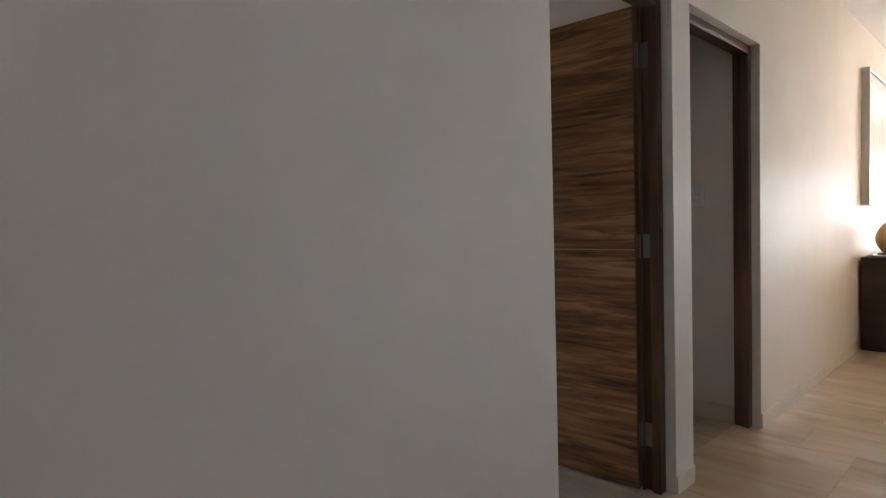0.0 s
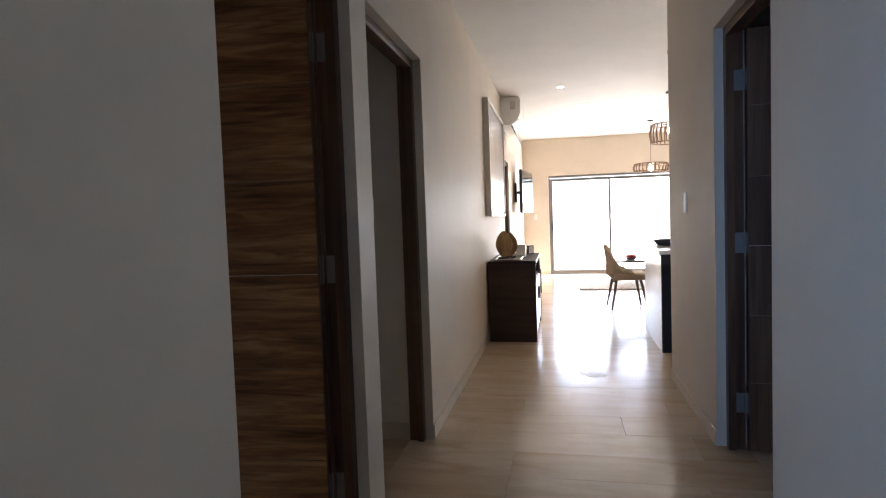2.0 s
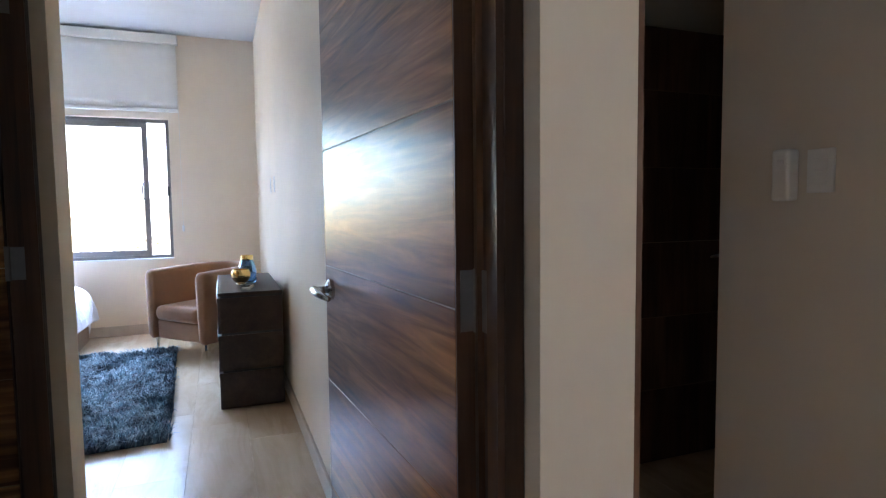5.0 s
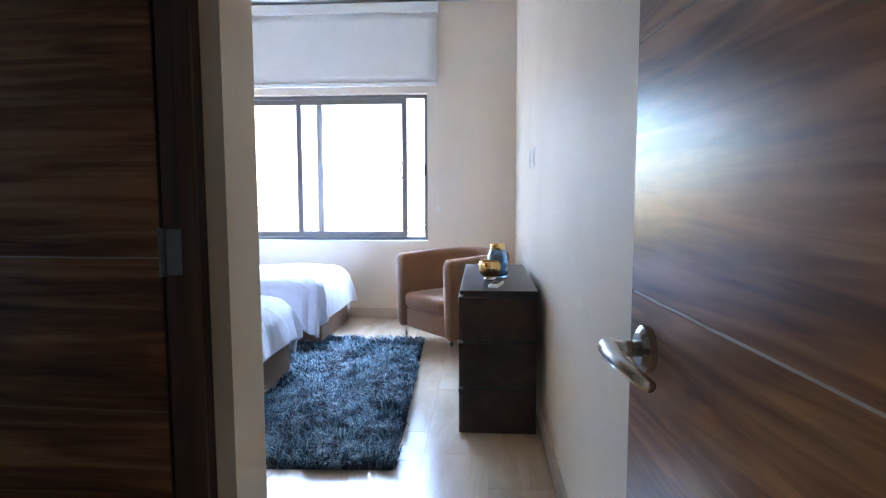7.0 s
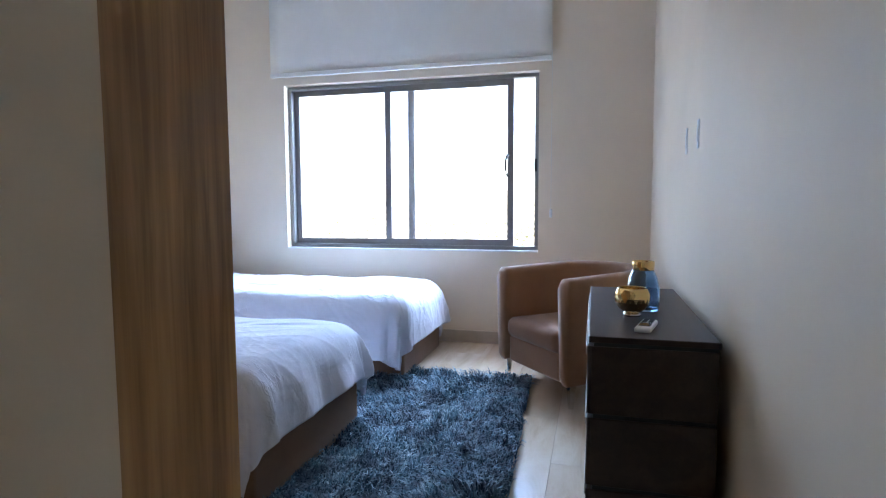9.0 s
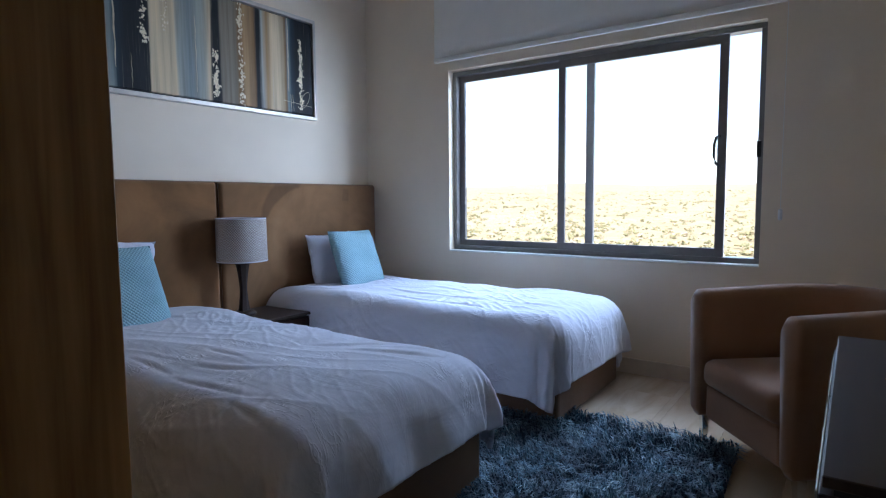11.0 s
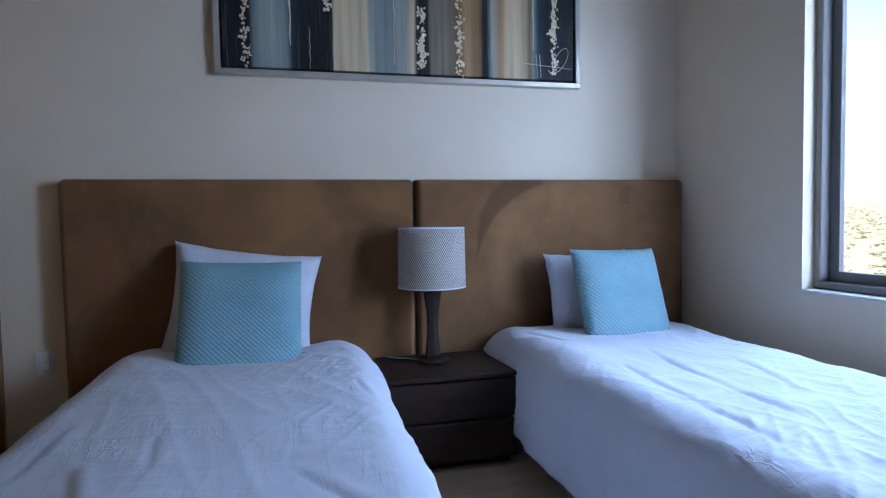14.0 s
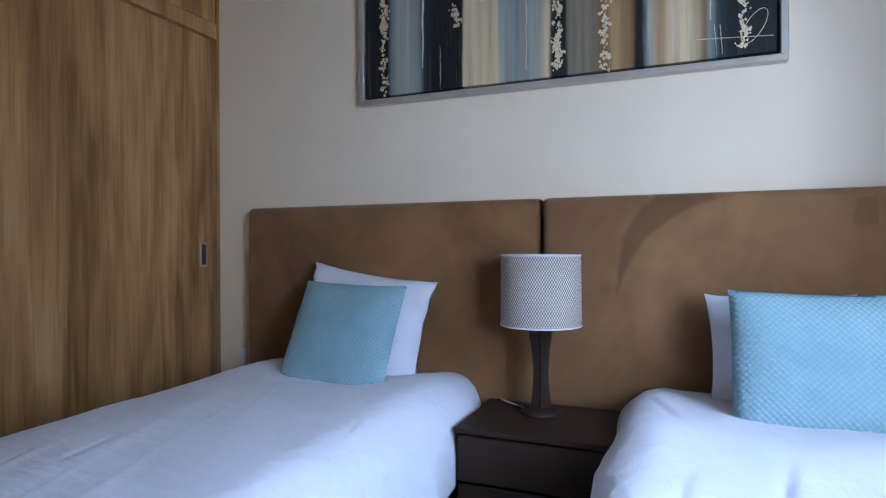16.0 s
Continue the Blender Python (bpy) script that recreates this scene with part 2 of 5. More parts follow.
def shade_material():
    n = Nodes("woven_lamp_shade", 0.8, spec=0.2)
    tex = n.tree.nodes.new("ShaderNodeTexCoord")
    sep = n.tree.nodes.new("ShaderNodeSeparateXYZ")
    n.tree.links.new(tex.outputs["Object"], sep.inputs["Vector"])
    around = n.math("MULTIPLY", n.math("ARCTAN2", sep.outputs["Y"], sep.outputs["X"]), 49 / math.pi)
    up = n.math("MULTIPLY", sep.outputs["Z"], 60.0)
    comb = n.tree.nodes.new("ShaderNodeCombineXYZ")
    n.tree.links.new(n.math("ADD", around, up), comb.inputs["X"])
    n.tree.links.new(n.math("SUBTRACT", around, up), comb.inputs["Y"])
    chk = n.node("ShaderNodeTexVoronoi", Vector=comb.outputs["Vector"], Scale=1.0, Randomness=0.0)
    n.colour(n.ramp(chk.outputs["Distance"], (0.30, (0.70, 0.64, 0.58)), (0.46, (0.17, 0.135, 0.12))))
    n.bump(chk.outputs["Distance"], 0.3, 0.003)
    n.set("Transmission Weight", 0.0)
    return n.mat


SHADE = shade_material()

# ---- mesh helpers ----


def link_mesh(name, bm, mat, smooth=False):
    bmesh.ops.recalc_face_normals(bm, faces=bm.faces)
    me = bpy.data.meshes.new(name)
    bm.to_mesh(me)
    bm.free()
    for m in (mat if isinstance(mat, (list, tuple)) else [mat]):
        me.materials.append(m)
    if smooth:
        me.polygons.foreach_set("use_smooth", [True] * len(me.polygons))
    return new(name, me)


def part(name, bm, mat, parent, label="", smooth=False):
    ob = link_mesh(name, bm, mat, smooth)
    ob.parent = parent
    return tagged(ob, label)


def thing(name, label, category, m=None, group=""):
    ob = new(name)
    ob.empty_display_size = 0.1
    if m is not None:
        ob.matrix_world = m
    return tagged(ob, label, category, group)


def structure(name, bm, mat, label="", category="", smooth=False):
    return tagged(link_mesh(name, bm, mat, smooth), label, category, kind="structure")


def add_box(bm, x0, x1, y0, y1, z0, z1, bevel=0.0, segments=1):
    got = bmesh.ops.create_cube(bm, size=1.0, matrix=Matrix.Translation(((x0 + x1) / 2, (y0 + y1) / 2, (z0 + z1) / 2)) @ Matrix.Diagonal((abs(x1 - x0), abs(y1 - y0), abs(z1 - z0), 1)))
    if bevel:
        edges = {e for v in got["verts"] for e in v.link_edges}
        bmesh.ops.bevel(bm, geom=list(edges), offset=bevel, segments=segments, profile=0.5, affect="EDGES")
    return bm


def box(x0, x1, y0, y1, z0, z1, bevel=0.0, segments=1):
    return add_box(bmesh.new(), x0, x1, y0, y1, z0, z1, bevel, segments)


def lathe(profile, steps=32, bm=None):
    """A turned shape: profile is a list of (radius, height)."""
    bm = bm or bmesh.new()
    rings = []
    for r, z in profile:
        rings.append([bm.verts.new((r * math.cos(2 * math.pi * i / steps), r * math.sin(2 * math.pi * i / steps), z)) for i in range(steps)])
    for a, b in zip(rings, rings[1:]):
        for i in range(steps):
            j = (i + 1) % steps
            bm.faces.new((a[i], a[j], b[j], b[i]))
    if profile[0][0] > 1e-4:
        bm.faces.new(rings[0])
    if profile[-1][0] > 1e-4:
        bm.faces.new(rings[-1])
    bmesh.ops.remove_doubles(bm, verts=bm.verts, dist=1e-5)
    return bm


def rod(points, radius, steps=10, bm=None):
    """A round bar along points; radius is one number or one for each point."""
    bm = bm or bmesh.new()
    pts = [Vector(p) for p in points]
    radii = radius if isinstance(radius, (list, tuple)) else [radius] * len(pts)
    rings = []
    for i, p in enumerate(pts):
        d = (pts[min(i + 1, len(pts) - 1)] - pts[max(i - 1, 0)]).normalized()
        side = d.cross(Vector((0, 0, 1)) if abs(d.z) < 0.9 else Vector((1, 0, 0))).normalized()
        up = side.cross(d)
        rings.append([bm.verts.new(p + radii[i] * (math.cos(2 * math.pi * k / steps) * side + math.sin(2 * math.pi * k / steps) * up)) for k in range(steps)])
    for a, b in zip(rings, rings[1:]):
        for k in range(steps):
            j = (k + 1) % steps
            bm.faces.new((a[k], a[j], b[j], b[k]))
    bm.faces.new(rings[0])
    bm.faces.new(rings[-1])
    return bm


def wall_along(bm, axis, c0, c1, a0, a1, z1, openings=()):
    """A wall that runs along an axis ('x' or 'y') from a0 to a1, c0 to c1 thick, with openings (from, to, sill, head), as one closed mesh."""
    cuts = sorted({a0, a1, *(p for o in openings for p in o[:2])})
    levels = sorted({0.0, z1, *(p for o in openings for p in o[2:])})
    for p, q in zip(cuts, cuts[1:]):
        for lo, hi in zip(levels, levels[1:]):
            if any(o[0] <= p and q <= o[1] and o[2] <= lo and hi <= o[3] for o in openings):
                continue
            if axis == "y":
                add_box(bm, c0, c1, p, q, lo, hi)
            else:
                add_box(bm, p, q, c0, c1, lo, hi)
    bmesh.ops.remove_doubles(bm, verts=bm.verts, dist=1e-5)
    bm.verts.index_update()
    twice = {}
    for f in bm.faces:
        twice.setdefault(frozenset(v.index for v in f.verts), []).append(f)
    bmesh.ops.delete(bm, geom=[f for fs in twice.values() if len(fs) > 1 for f in fs], context="FACES")
    return bm


def room(x, y, z, rx=0, ry=0, rz=0):
    """A pose on the bedroom's own plan."""
    return pose(x + 0.037, y - 0.026, z, rx, ry, rz)


# ---- the shell ----
HALL_H, BED_H = 2.84, 3.02
HEAD = 2.14
A0, A1 = 1.562, 2.432      # bedroom doorway, along y
B0, B1 = 2.609, 3.520      # second doorway
D0, D1 = 8.300, 9.050      # doorway beside the television
R_HEAD = 2.177
R0, R1 = 2.765, 3.600      # doorway in the east wall
C0, C1 = -1.515, -2.407    # doorway in the passage, along x
WEST, EAST, IN = -0.95, 0.576, -1.08
NORTH = 12.70
WIN_Y0, WIN_Y1, WIN_Z0, WIN_Z1 = -0.667, 1.541, 0.756, 2.177
BW, BN, BS = -6.725, 2.386, -1.541   # bedroom's west, north and south faces
GLAZED = (-0.498, 3.45)
SKEW = 0.0075                # the living room's west wall runs a little outwards


def skewed(bm):
    for v in bm.verts:
        v.co.x -= (v.co.y - B1) * SKEW
    return bm


# The cut from -1.85 to -0.95 is added, unseen, for the corridor lamp
bm = wall_along(bmesh.new(), "y", IN, WEST, -2.0, B1, BED_H, [(-1.85, -0.95, 0.3, 2.4), (A0, A1, 0, HEAD), (B0, B1 - 0.0005, 0, HEAD)])
structure("wall_west", bm, WALL, "satin cream painted plaster corridor wall", "wall")
bm = skewed(wall_along(bmesh.new(), "y", IN, WEST, B1, NORTH, BED_H, [(D0, D1, 0, 2.05)]))
structure("wall_west_living", bm, WALL, "satin cream painted plaster wall of the living room", "wall")
bm = wall_along(bmesh.new(), "y", EAST, 0.72, -2.0, 4.90, HALL_H, [(R0, R1, 0, R_HEAD)])
structure("wall_east", bm, WALL, "cream painted plaster corridor wall", "wall")
structure("wall_south", box(IN, 0.72, -2.15, -2.0, 0, HALL_H), WALL, "plain cream end wall of the corridor", "wall")
bm = wall_along(bmesh.new(), "x", NORTH, NORTH + 0.2, -1.25, 5.4, HALL_H, [(GLAZED[0], GLAZED[1], 0, 2.072)])
structure("wall_north", bm, WALL, "cream living room wall around the terrace door", "wall")
structure("wall_living_east", box(5.2, 5.4, 4.75, NORTH, 0, HALL_H), WALL, "plain cream living room wall", "wall")
structure("wall_kitchen", box(0.72, 5.2, 4.75, 4.90, 0, HALL_H), WALL, "plain cream kitchen wall", "wall")
structure("ceiling_hall", box(IN - 0.1, 5.4, -2.15, NORTH + 0.2, HALL_H, HALL_H + 0.12), CEILING, "white painted ceiling of hall and living room", "ceiling")

structure("wall_bedroom_north", box(BW - 0.2, IN, BN, 2.585, 0, BED_H), BED_WALL, "off-white painted bedroom wall", "wall")
bm = wall_along(bmesh.new(), "y", BW - 0.2, BW, BS, BN, BED_H, [(WIN_Y0, WIN_Y1, WIN_Z0, WIN_Z1)])
structure("wall_bedroom_west", bm, BED_WALL, "off-white bedroom wall with a wide window", "wall")
structure("wall_bedroom_south", box(BW - 0.2, IN, BS - 0.15, BS, 0, BED_H), BED_WALL, "off-white wall behind the headboards", "wall")
bm = wall_along(bmesh.new(), "x", 1.345, 1.495, -2.59, IN, BED_H, [(C1, C0, 0, HEAD)])
structure("wall_passage", bm, BED_WALL, "off-white passage wall with a doorway", "wall")
structure("wall_wardrobe_back", box(-2.70, -2.59, BS, 1.345, 0, BED_H), BED_WALL, "off-white wall behind the wardrobe", "wall")
structure("ceiling_bedroom", box(BW - 0.2, IN, BS - 0.15, 2.585, BED_H, BED_H + 0.12), CEILING, "white painted bedroom ceiling", "ceiling")

# the small room behind the second doorway, and the room east of the corridor
structure("wall_lobby_side", box(-1.62, IN, 3.50, 3.64, 0, HALL_H), WALL, "off-white stub wall with light switches", "wall")
structure("wall_lobby_west", box(-2.55, -2.39, 2.585, 5.2, 0, HALL_H), WALL, "off-white lobby wall", "wall")
structure("wall_lobby_north", box(-2.39, IN - 0.011, 5.2, 5.35, 0, HALL_H), WALL, "off-white lobby end wall", "wall")
structure("ceiling_lobby", box(-2.55, IN - 0.10, 2.585, 5.35, HALL_H, HALL_H + 0.12), CEILING, "white lobby ceiling", "ceiling")
structure("wall_east_room", box(0.72, 2.6, 1.35, 1.5, 0, HALL_H), BED_WALL, "plain wall of the unlit east room", "wall")
structure("wall_east_room_end", box(2.6, 2.75, 1.35, 4.75, 0, HALL_H), BED_WALL, "plain end wall of the unlit east room", "wall")
structure("wall_side_room", box(-2.7, -2.6, 7.9, 9.6, 0, HALL_H), BED_WALL, "plain wall of the room beside the television", "wall")
for y, gap in ((7.9, 0.032), (9.5, 0.044)):
    structure("wall_side_room_end", box(-2.6, IN - gap, y, y + 0.1, 0, HALL_H), BED_WALL, "plain wall of the room beside the television", "wall")
structure("ceiling_side_room", box(-2.7, IN - 0.10, 7.9, 9.6, HALL_H, HALL_H + 0.1), CEILING, "white ceiling of the side room", "ceiling")

FLOOR = structure("floor", box(-7.0, 5.4, -2.15, NORTH + 0.2, -0.16, -0.012), GROUT, "polished cream travertine tile floor", "floor")

# skirting of the same stone
SKIRT = plain("travertine_skirting", (0.60, 0.49, 0.37), 0.3, vary=0.12, scale=6)
HALL_SKIRT = plain("painted_skirting", (0.66, 0.565, 0.45), 0.5, vary=0.06, scale=6)
for k, (x0, x1, y0, y1) in enumerate(((BW, BW + 0.014, BS, BN - 0.014), (BW, -2.12, BN - 0.014, BN), (BW + 0.014, -6.71, BS, BS + 0.014), (-3.585, -3.33, BS, BS + 0.014), (-2.59, C1, 1.495, 1.507))):
    structure("baseboard", box(x0, x1, y0, y1, 0, 0.10, 0.002), SKIRT, "cream travertine skirting", "baseboard")
for p, q in ((-2.0, A0), (A1, B0)):
    structure("baseboard", box(WEST, WEST + 0.008, p + 0.001, q - 0.001, 0, 0.08, 0.001), HALL_SKIRT, "cream travertine skirting", "baseboard")
for p, q in ((B1, D0), (D1, NORTH)):
    structure("baseboard", skewed(box(WEST, WEST + 0.008, p + 0.001, q - 0.001, 0, 0.08, 0.001)), HALL_SKIRT, "cream travertine skirting", "baseboard")
for p, q in ((-2.0, R0), (R1, 4.90)):
    structure("baseboard", box(EAST - 0.008, EAST, p + 0.001, q - 0.001, 0, 0.08, 0.001), HALL_SKIRT, "cream travertine skirting", "baseboard")
structure("baseboard", box(-1.61, IN - 0.01, 3.488, 3.5, 0, 0.10, 0.002), SKIRT, "cream travertine skirting", "baseboard")
structure("baseboard", box(-1.05, GLAZED[0], NORTH - 0.012, NORTH, 0, 0.08, 0.002), SKIRT, "cream travertine skirting", "baseboard")

# ---- doors ----


def hinge(parent, x, y, z, side=-1):
    """A plate on the jamb's face at local x, with its knuckle at the inner edge y."""
    bm = box(x, x + 0.004 * side, y - 0.052, y - 0.004, z - 0.052, z + 0.052, 0.001)
    rod([(x + 0.006 * side, y, z - 0.054), (x + 0.006 * side, y, z + 0.054)], 0.008, 10, bm)
    return part("hinge", bm, HINGE_STEEL, parent, "dull steel hinge")


def door_frame(name, width, setback, depth, head, m, label):
    """Local: x across the opening from 0, y into the wall; the jambs stand inside the opening."""
    t = thing(name, label, "door frame", m)
    tagged(t, kind="structure")
    w = 0.038
    part("jamb", box(0.001, w, setback, setback + depth, 0, head - 0.001, 0.003), FRAME_WOOD, t)
    part("jamb", box(width - w, width - 0.001, setback, setback + depth, 0, head - 0.001, 0.003), FRAME_WOOD, t)
    part("head", box(w, width - w, setback, setback + depth, head - w, head - 0.001, 0.003), FRAME_WOOD, t)
    bm = bmesh.new()
    add_box(bm, w, w + 0.012, setback, setback + depth - 0.048, 0, head - w)
    add_box(bm, width - w - 0.012, width - w, setback, setback + depth - 0.048, 0, head - w)
    add_box(bm, w + 0.012, width - w - 0.012, setback, setback + depth - 0.048, head - w - 0.012, head - w)
    part("stop", bm, FRAME_WOOD, t)
    return t


def lever(parent, x, side):
    """A lever handle on a round rose, on the face at local y; side is +1 or -1."""
    y = 0.02 * side
    bm = bmesh.new()
    rod([(x, y, 1.0), (x, y + 0.010 * side, 1.0)], 0.031, 24, bm)
    rod([(x, y + 0.010 * side, 1.0), (x, y + 0.016 * side, 1.0)], [0.031, 0.022], 24, bm)
    h = part("handle", bm, STEEL, parent, "satin steel lever handle", smooth=False)
    bm = rod([(x, y + 0.012 * side, 1.0), (x, y + 0.050 * side, 1.0)], 0.011, 14)
    part("spindle", bm, STEEL, h, smooth=True)
    pts = [(x + 0.012, y + 0.052 * side, 1.0), (x - 0.02, y + 0.055 * side, 1.0), (x - 0.06, y + 0.055 * side, 0.998), (x - 0.10, y + 0.050 * side, 0.994), (x - 0.125, y + 0.042 * side, 0.990)]
    part("lever", rod(pts, [0.013, 0.013, 0.011, 0.009, 0.007], 14), STEEL, h, smooth=True)
    return h


def door_leaf(name, width, height, m, label, mat, handle=True, handles=(1, -1), overlap=0.0):
    """Local: hinged at x = 0, leaf along +x, 40 mm thick about y = 0; five panels parted by inlaid lines."""
    t = thing(name, label, "door", m)
    tagged(t, kind="structure")
    cuts = [0.012, 0.366, 0.712, 1.066, 1.414, 1.765, height]
    for lo, hi in zip(cuts, cuts[1:]):
        part("panel", box(0.002, width, -0.02, 0.02, lo + 0.0015, hi - 0.0015, 0.0012), mat, t)
    for z in cuts[1:-1]:
        part("inlay", box(0.003, width - 0.001, -0.0185, 0.0185, z - 0.0015, z + 0.0015), INLAY if z == 1.066 else INLAY_DULL, t, "thin pale inlay line")
    part("edge_band", box(-overlap, 0.0019, -0.0195, 0.0195, 0.012, height), FRAME_WOOD, t, "dark edge band")
    part("edge_band", box(width + 0.0002, width + 0.002, -0.0195, 0.0195, 0.012, height), FRAME_WOOD, t, "dark edge band")
    for z in (0.25, 1.08, 1.90):
        part("hinge_plate", box(-overlap - 0.002, -overlap - 0.0002, -0.017, 0.012, z - 0.052, z + 0.052), HINGE_STEEL, t, "dull steel hinge plate")
    if handle:
        for s in handles:
            lever(t, width - 0.075, s)
    return t


frame_a = door_frame("door_frame_1", A1 - A0, 0.045, 0.085, HEAD, pose(WEST, A0, 0, 0, 0, 90), "dark walnut door frame set back in plaster")
frame_b = door_frame("door_frame_2", B1 - B0, 0.045, 0.085, HEAD, pose(WEST, B0, 0, 0, 0, 90), "dark walnut door frame set back in plaster")
frame_c = door_frame("door_frame_3", C0 - C1, 0.045, 0.085, HEAD, pose(C0, 1.495, 0, 0, 0, 180), "dark walnut door frame in the passage")
frame_r = door_frame("door_frame_4", R1 - R0, 0.045, 0.085, R_HEAD, pose(EAST, R1, 0, 0, 0, -90), "dark walnut door frame of the unlit east room")
frame_d = door_frame("door_frame_5", D1 - D0, 0.02, 0.10, 2.05, pose(WEST - (D0 - B1) * SKEW, D0, 0, 0, 0, 90 + math.degrees(SKEW)), "reddish walnut door frame beside the television")

LEAF = math.degrees(math.atan2(2.307 - 2.368, -1.985 + 1.084))
leaf_a = door_leaf("door_1", 0.903, 2.105, pose(-1.084, 2.368, 0, 0, 0, LEAF), "open walnut veneer door with thin inlaid lines", WALNUT, overlap=0.0025)
part("lip", box(A1 - A0 - 0.050, A1 - A0 - 0.0381, 0.118, 0.1307, 0, HEAD - 0.04), FRAME_WOOD, frame_a)
for z in (0.25, 1.08, 1.90):
    hinge(frame_a, A1 - A0 - 0.038, 0.130, z)
    hinge(frame_c, C0 - C1 - 0.038, 0.130, z)
    hinge(frame_r, 0.038, 0.130, z, 1)
leaf_c = door_leaf("door_2", 0.83, 2.105, pose(-2.390, 1.360, 0, 0, 0, -92), "open walnut veneer door of the passage room", WALNUT_Y)
# Dark frame wood instead of walnut puts the unlit room's shade into the colour
leaf_r = door_leaf("door_3", 0.80, 2.142, pose(0.712, 3.538, 0, 0, 0, -3), "open walnut door, coloured darker for the unlit east room", FRAME_WOOD)
leaf_l = door_leaf("door_4", 0.95, 2.05, pose(-2.365, 3.42, 0, 0, 0, 90), "closed dark walnut door in the lobby", FRAME_WOOD, handles=(-1,))

# ---- windows ----


def bedroom_window():
    t = thing("window_1", "wide sliding window with bronze-grey aluminium frame", "window", room(-6.86, 0, 0))
    tagged(t, kind="structure")
    y0, y1, z0, z1 = WIN_Y0 + 0.030, WIN_Y1 + 0.022, WIN_Z0 + 0.012, WIN_Z1 - 0.004
    f = 0.032
    part("frame_sill", box(-0.05, 0.04, y0, y1, z0, z0 + f, 0.003), ALUMINIUM, t)
    part("frame_head", box(-0.05, 0.04, y0, y1, z1 - f, z1, 0.003), ALUMINIUM, t)
    part("frame_side", box(-0.05, 0.04, y0, y0 + f, z0 + f, z1 - f, 0.003), ALUMINIUM, t)
    part("frame_side", box(-0.05, 0.04, y1 - f, y1, z0 + f, z1 - f, 0.003), ALUMINIUM, t)
    # fixed light at the back, sliding sash in front of it, left open a hand's breadth
    for name, a, b, x, s in (("fixed_sash", y0 + f, 0.500, -0.025, 0.045), ("sliding_sash", 0.262, 1.362, 0.015, 0.052)):
        sash = part(name, box(x - 0.014, x + 0.014, a, b, z0 + f, z0 + f + s, 0.002), ALUMINIUM, t)
        part("rail", box(x - 0.014, x + 0.014, a, b, z1 - f - s, z1 - f, 0.002), ALUMINIUM, sash)
        part("stile", box(x - 0.014, x + 0.014, a, a + s, z0 + f + s, z1 - f - s, 0.002), ALUMINIUM, sash)
        part("stile", box(x - 0.014, x + 0.014, b - s, b, z0 + f + s, z1 - f - s, 0.002), ALUMINIUM, sash)
        pane = part("pane", box(x - 0.002, x + 0.002, a + s, b - s, z0 + f + s, z1 - f - s), PANE_GLASS, sash)
        pane.visible_shadow = False
    pane = part("pane", box(-0.027, -0.023, 1.362, y1 - f, z0 + f, z1 - f), PANE_GLASS, t)
    pane.visible_shadow = False
    part("mullion", box(-0.04, -0.012, 0.500, 0.512, z0 + f, z1 - f), ALUMINIUM, t)
    pts = [(0.028, 1.322, 1.36), (0.075, 1.312, 1.372), (0.098, 1.306, 1.415), (0.098, 1.306, 1.485), (0.075, 1.312, 1.528), (0.028, 1.322, 1.54)]
    part("handle", rod(pts, 0.009, 12), BLACK, t, "black bow handle", smooth=True)
    part("latch", box(0.03, 0.055, y1 - f - 0.004, y1 - f + 0.02, 1.40, 1.50, 0.004), BLACK, t, "small black latch")
    sill = box(-6.92, -6.717, WIN_Y0 + 0.002, WIN_Y1 - 0.002, WIN_Z0, WIN_Z0 + 0.011, 0.002)
    tagged(link_mesh("window_sill", sill, SILL), "thin white sill in the window reveal", "sill", kind="structure")


bedroom_window()


def roller_blind():
    t = thing("roller_blind", "cream roller blind drawn halfway above the window", "blind", room(-6.72, 0, 0))
    y0, y1 = -0.735, 1.665
    part("cassette", box(-0.038, 0.055, y0 - 0.02, y1 + 0.02, 2.905, 2.995, 0.008, 2), BLIND, t)
    bm = bmesh.new()
    n = 24
    rows = []
    for j in range(9):
        z = 2.905 - (2.905 - 2.27) * j / 8
        rows.append([bm.verts.new((0.012 + 0.002 * math.sin(i * 0.9) * j / 8, y0 + (y1 - y0) * i / n, z)) for i in range(n + 1)])
    for a, b in zip(rows, rows[1:]):
        for i in range(n):
            bm.faces.new((a[i], a[i + 1], b[i + 1], b[i]))
    cloth = part("cloth", bm, BLIND, t, smooth=True)
    cloth.modifiers.new("thick", "SOLIDIFY").thickness = 0.002
    part("bottom_rail", box(-0.002, 0.026, y0, y1, 2.235, 2.27, 0.006, 2), BLIND, t)
    cord = part("cord", rod([(0.03, y1 + 0.006, 2.92), (0.03, y1 + 0.006, 1.09)], 0.0015, 6), PLASTIC, t)
    part("weight", lathe([(0.004, 0), (0.011, 0.004), (0.011, 0.06), (0.004, 0.065)], 12), PLASTIC, cord).location = (0.03, y1 + 0.006, 1.035)


roller_blind()


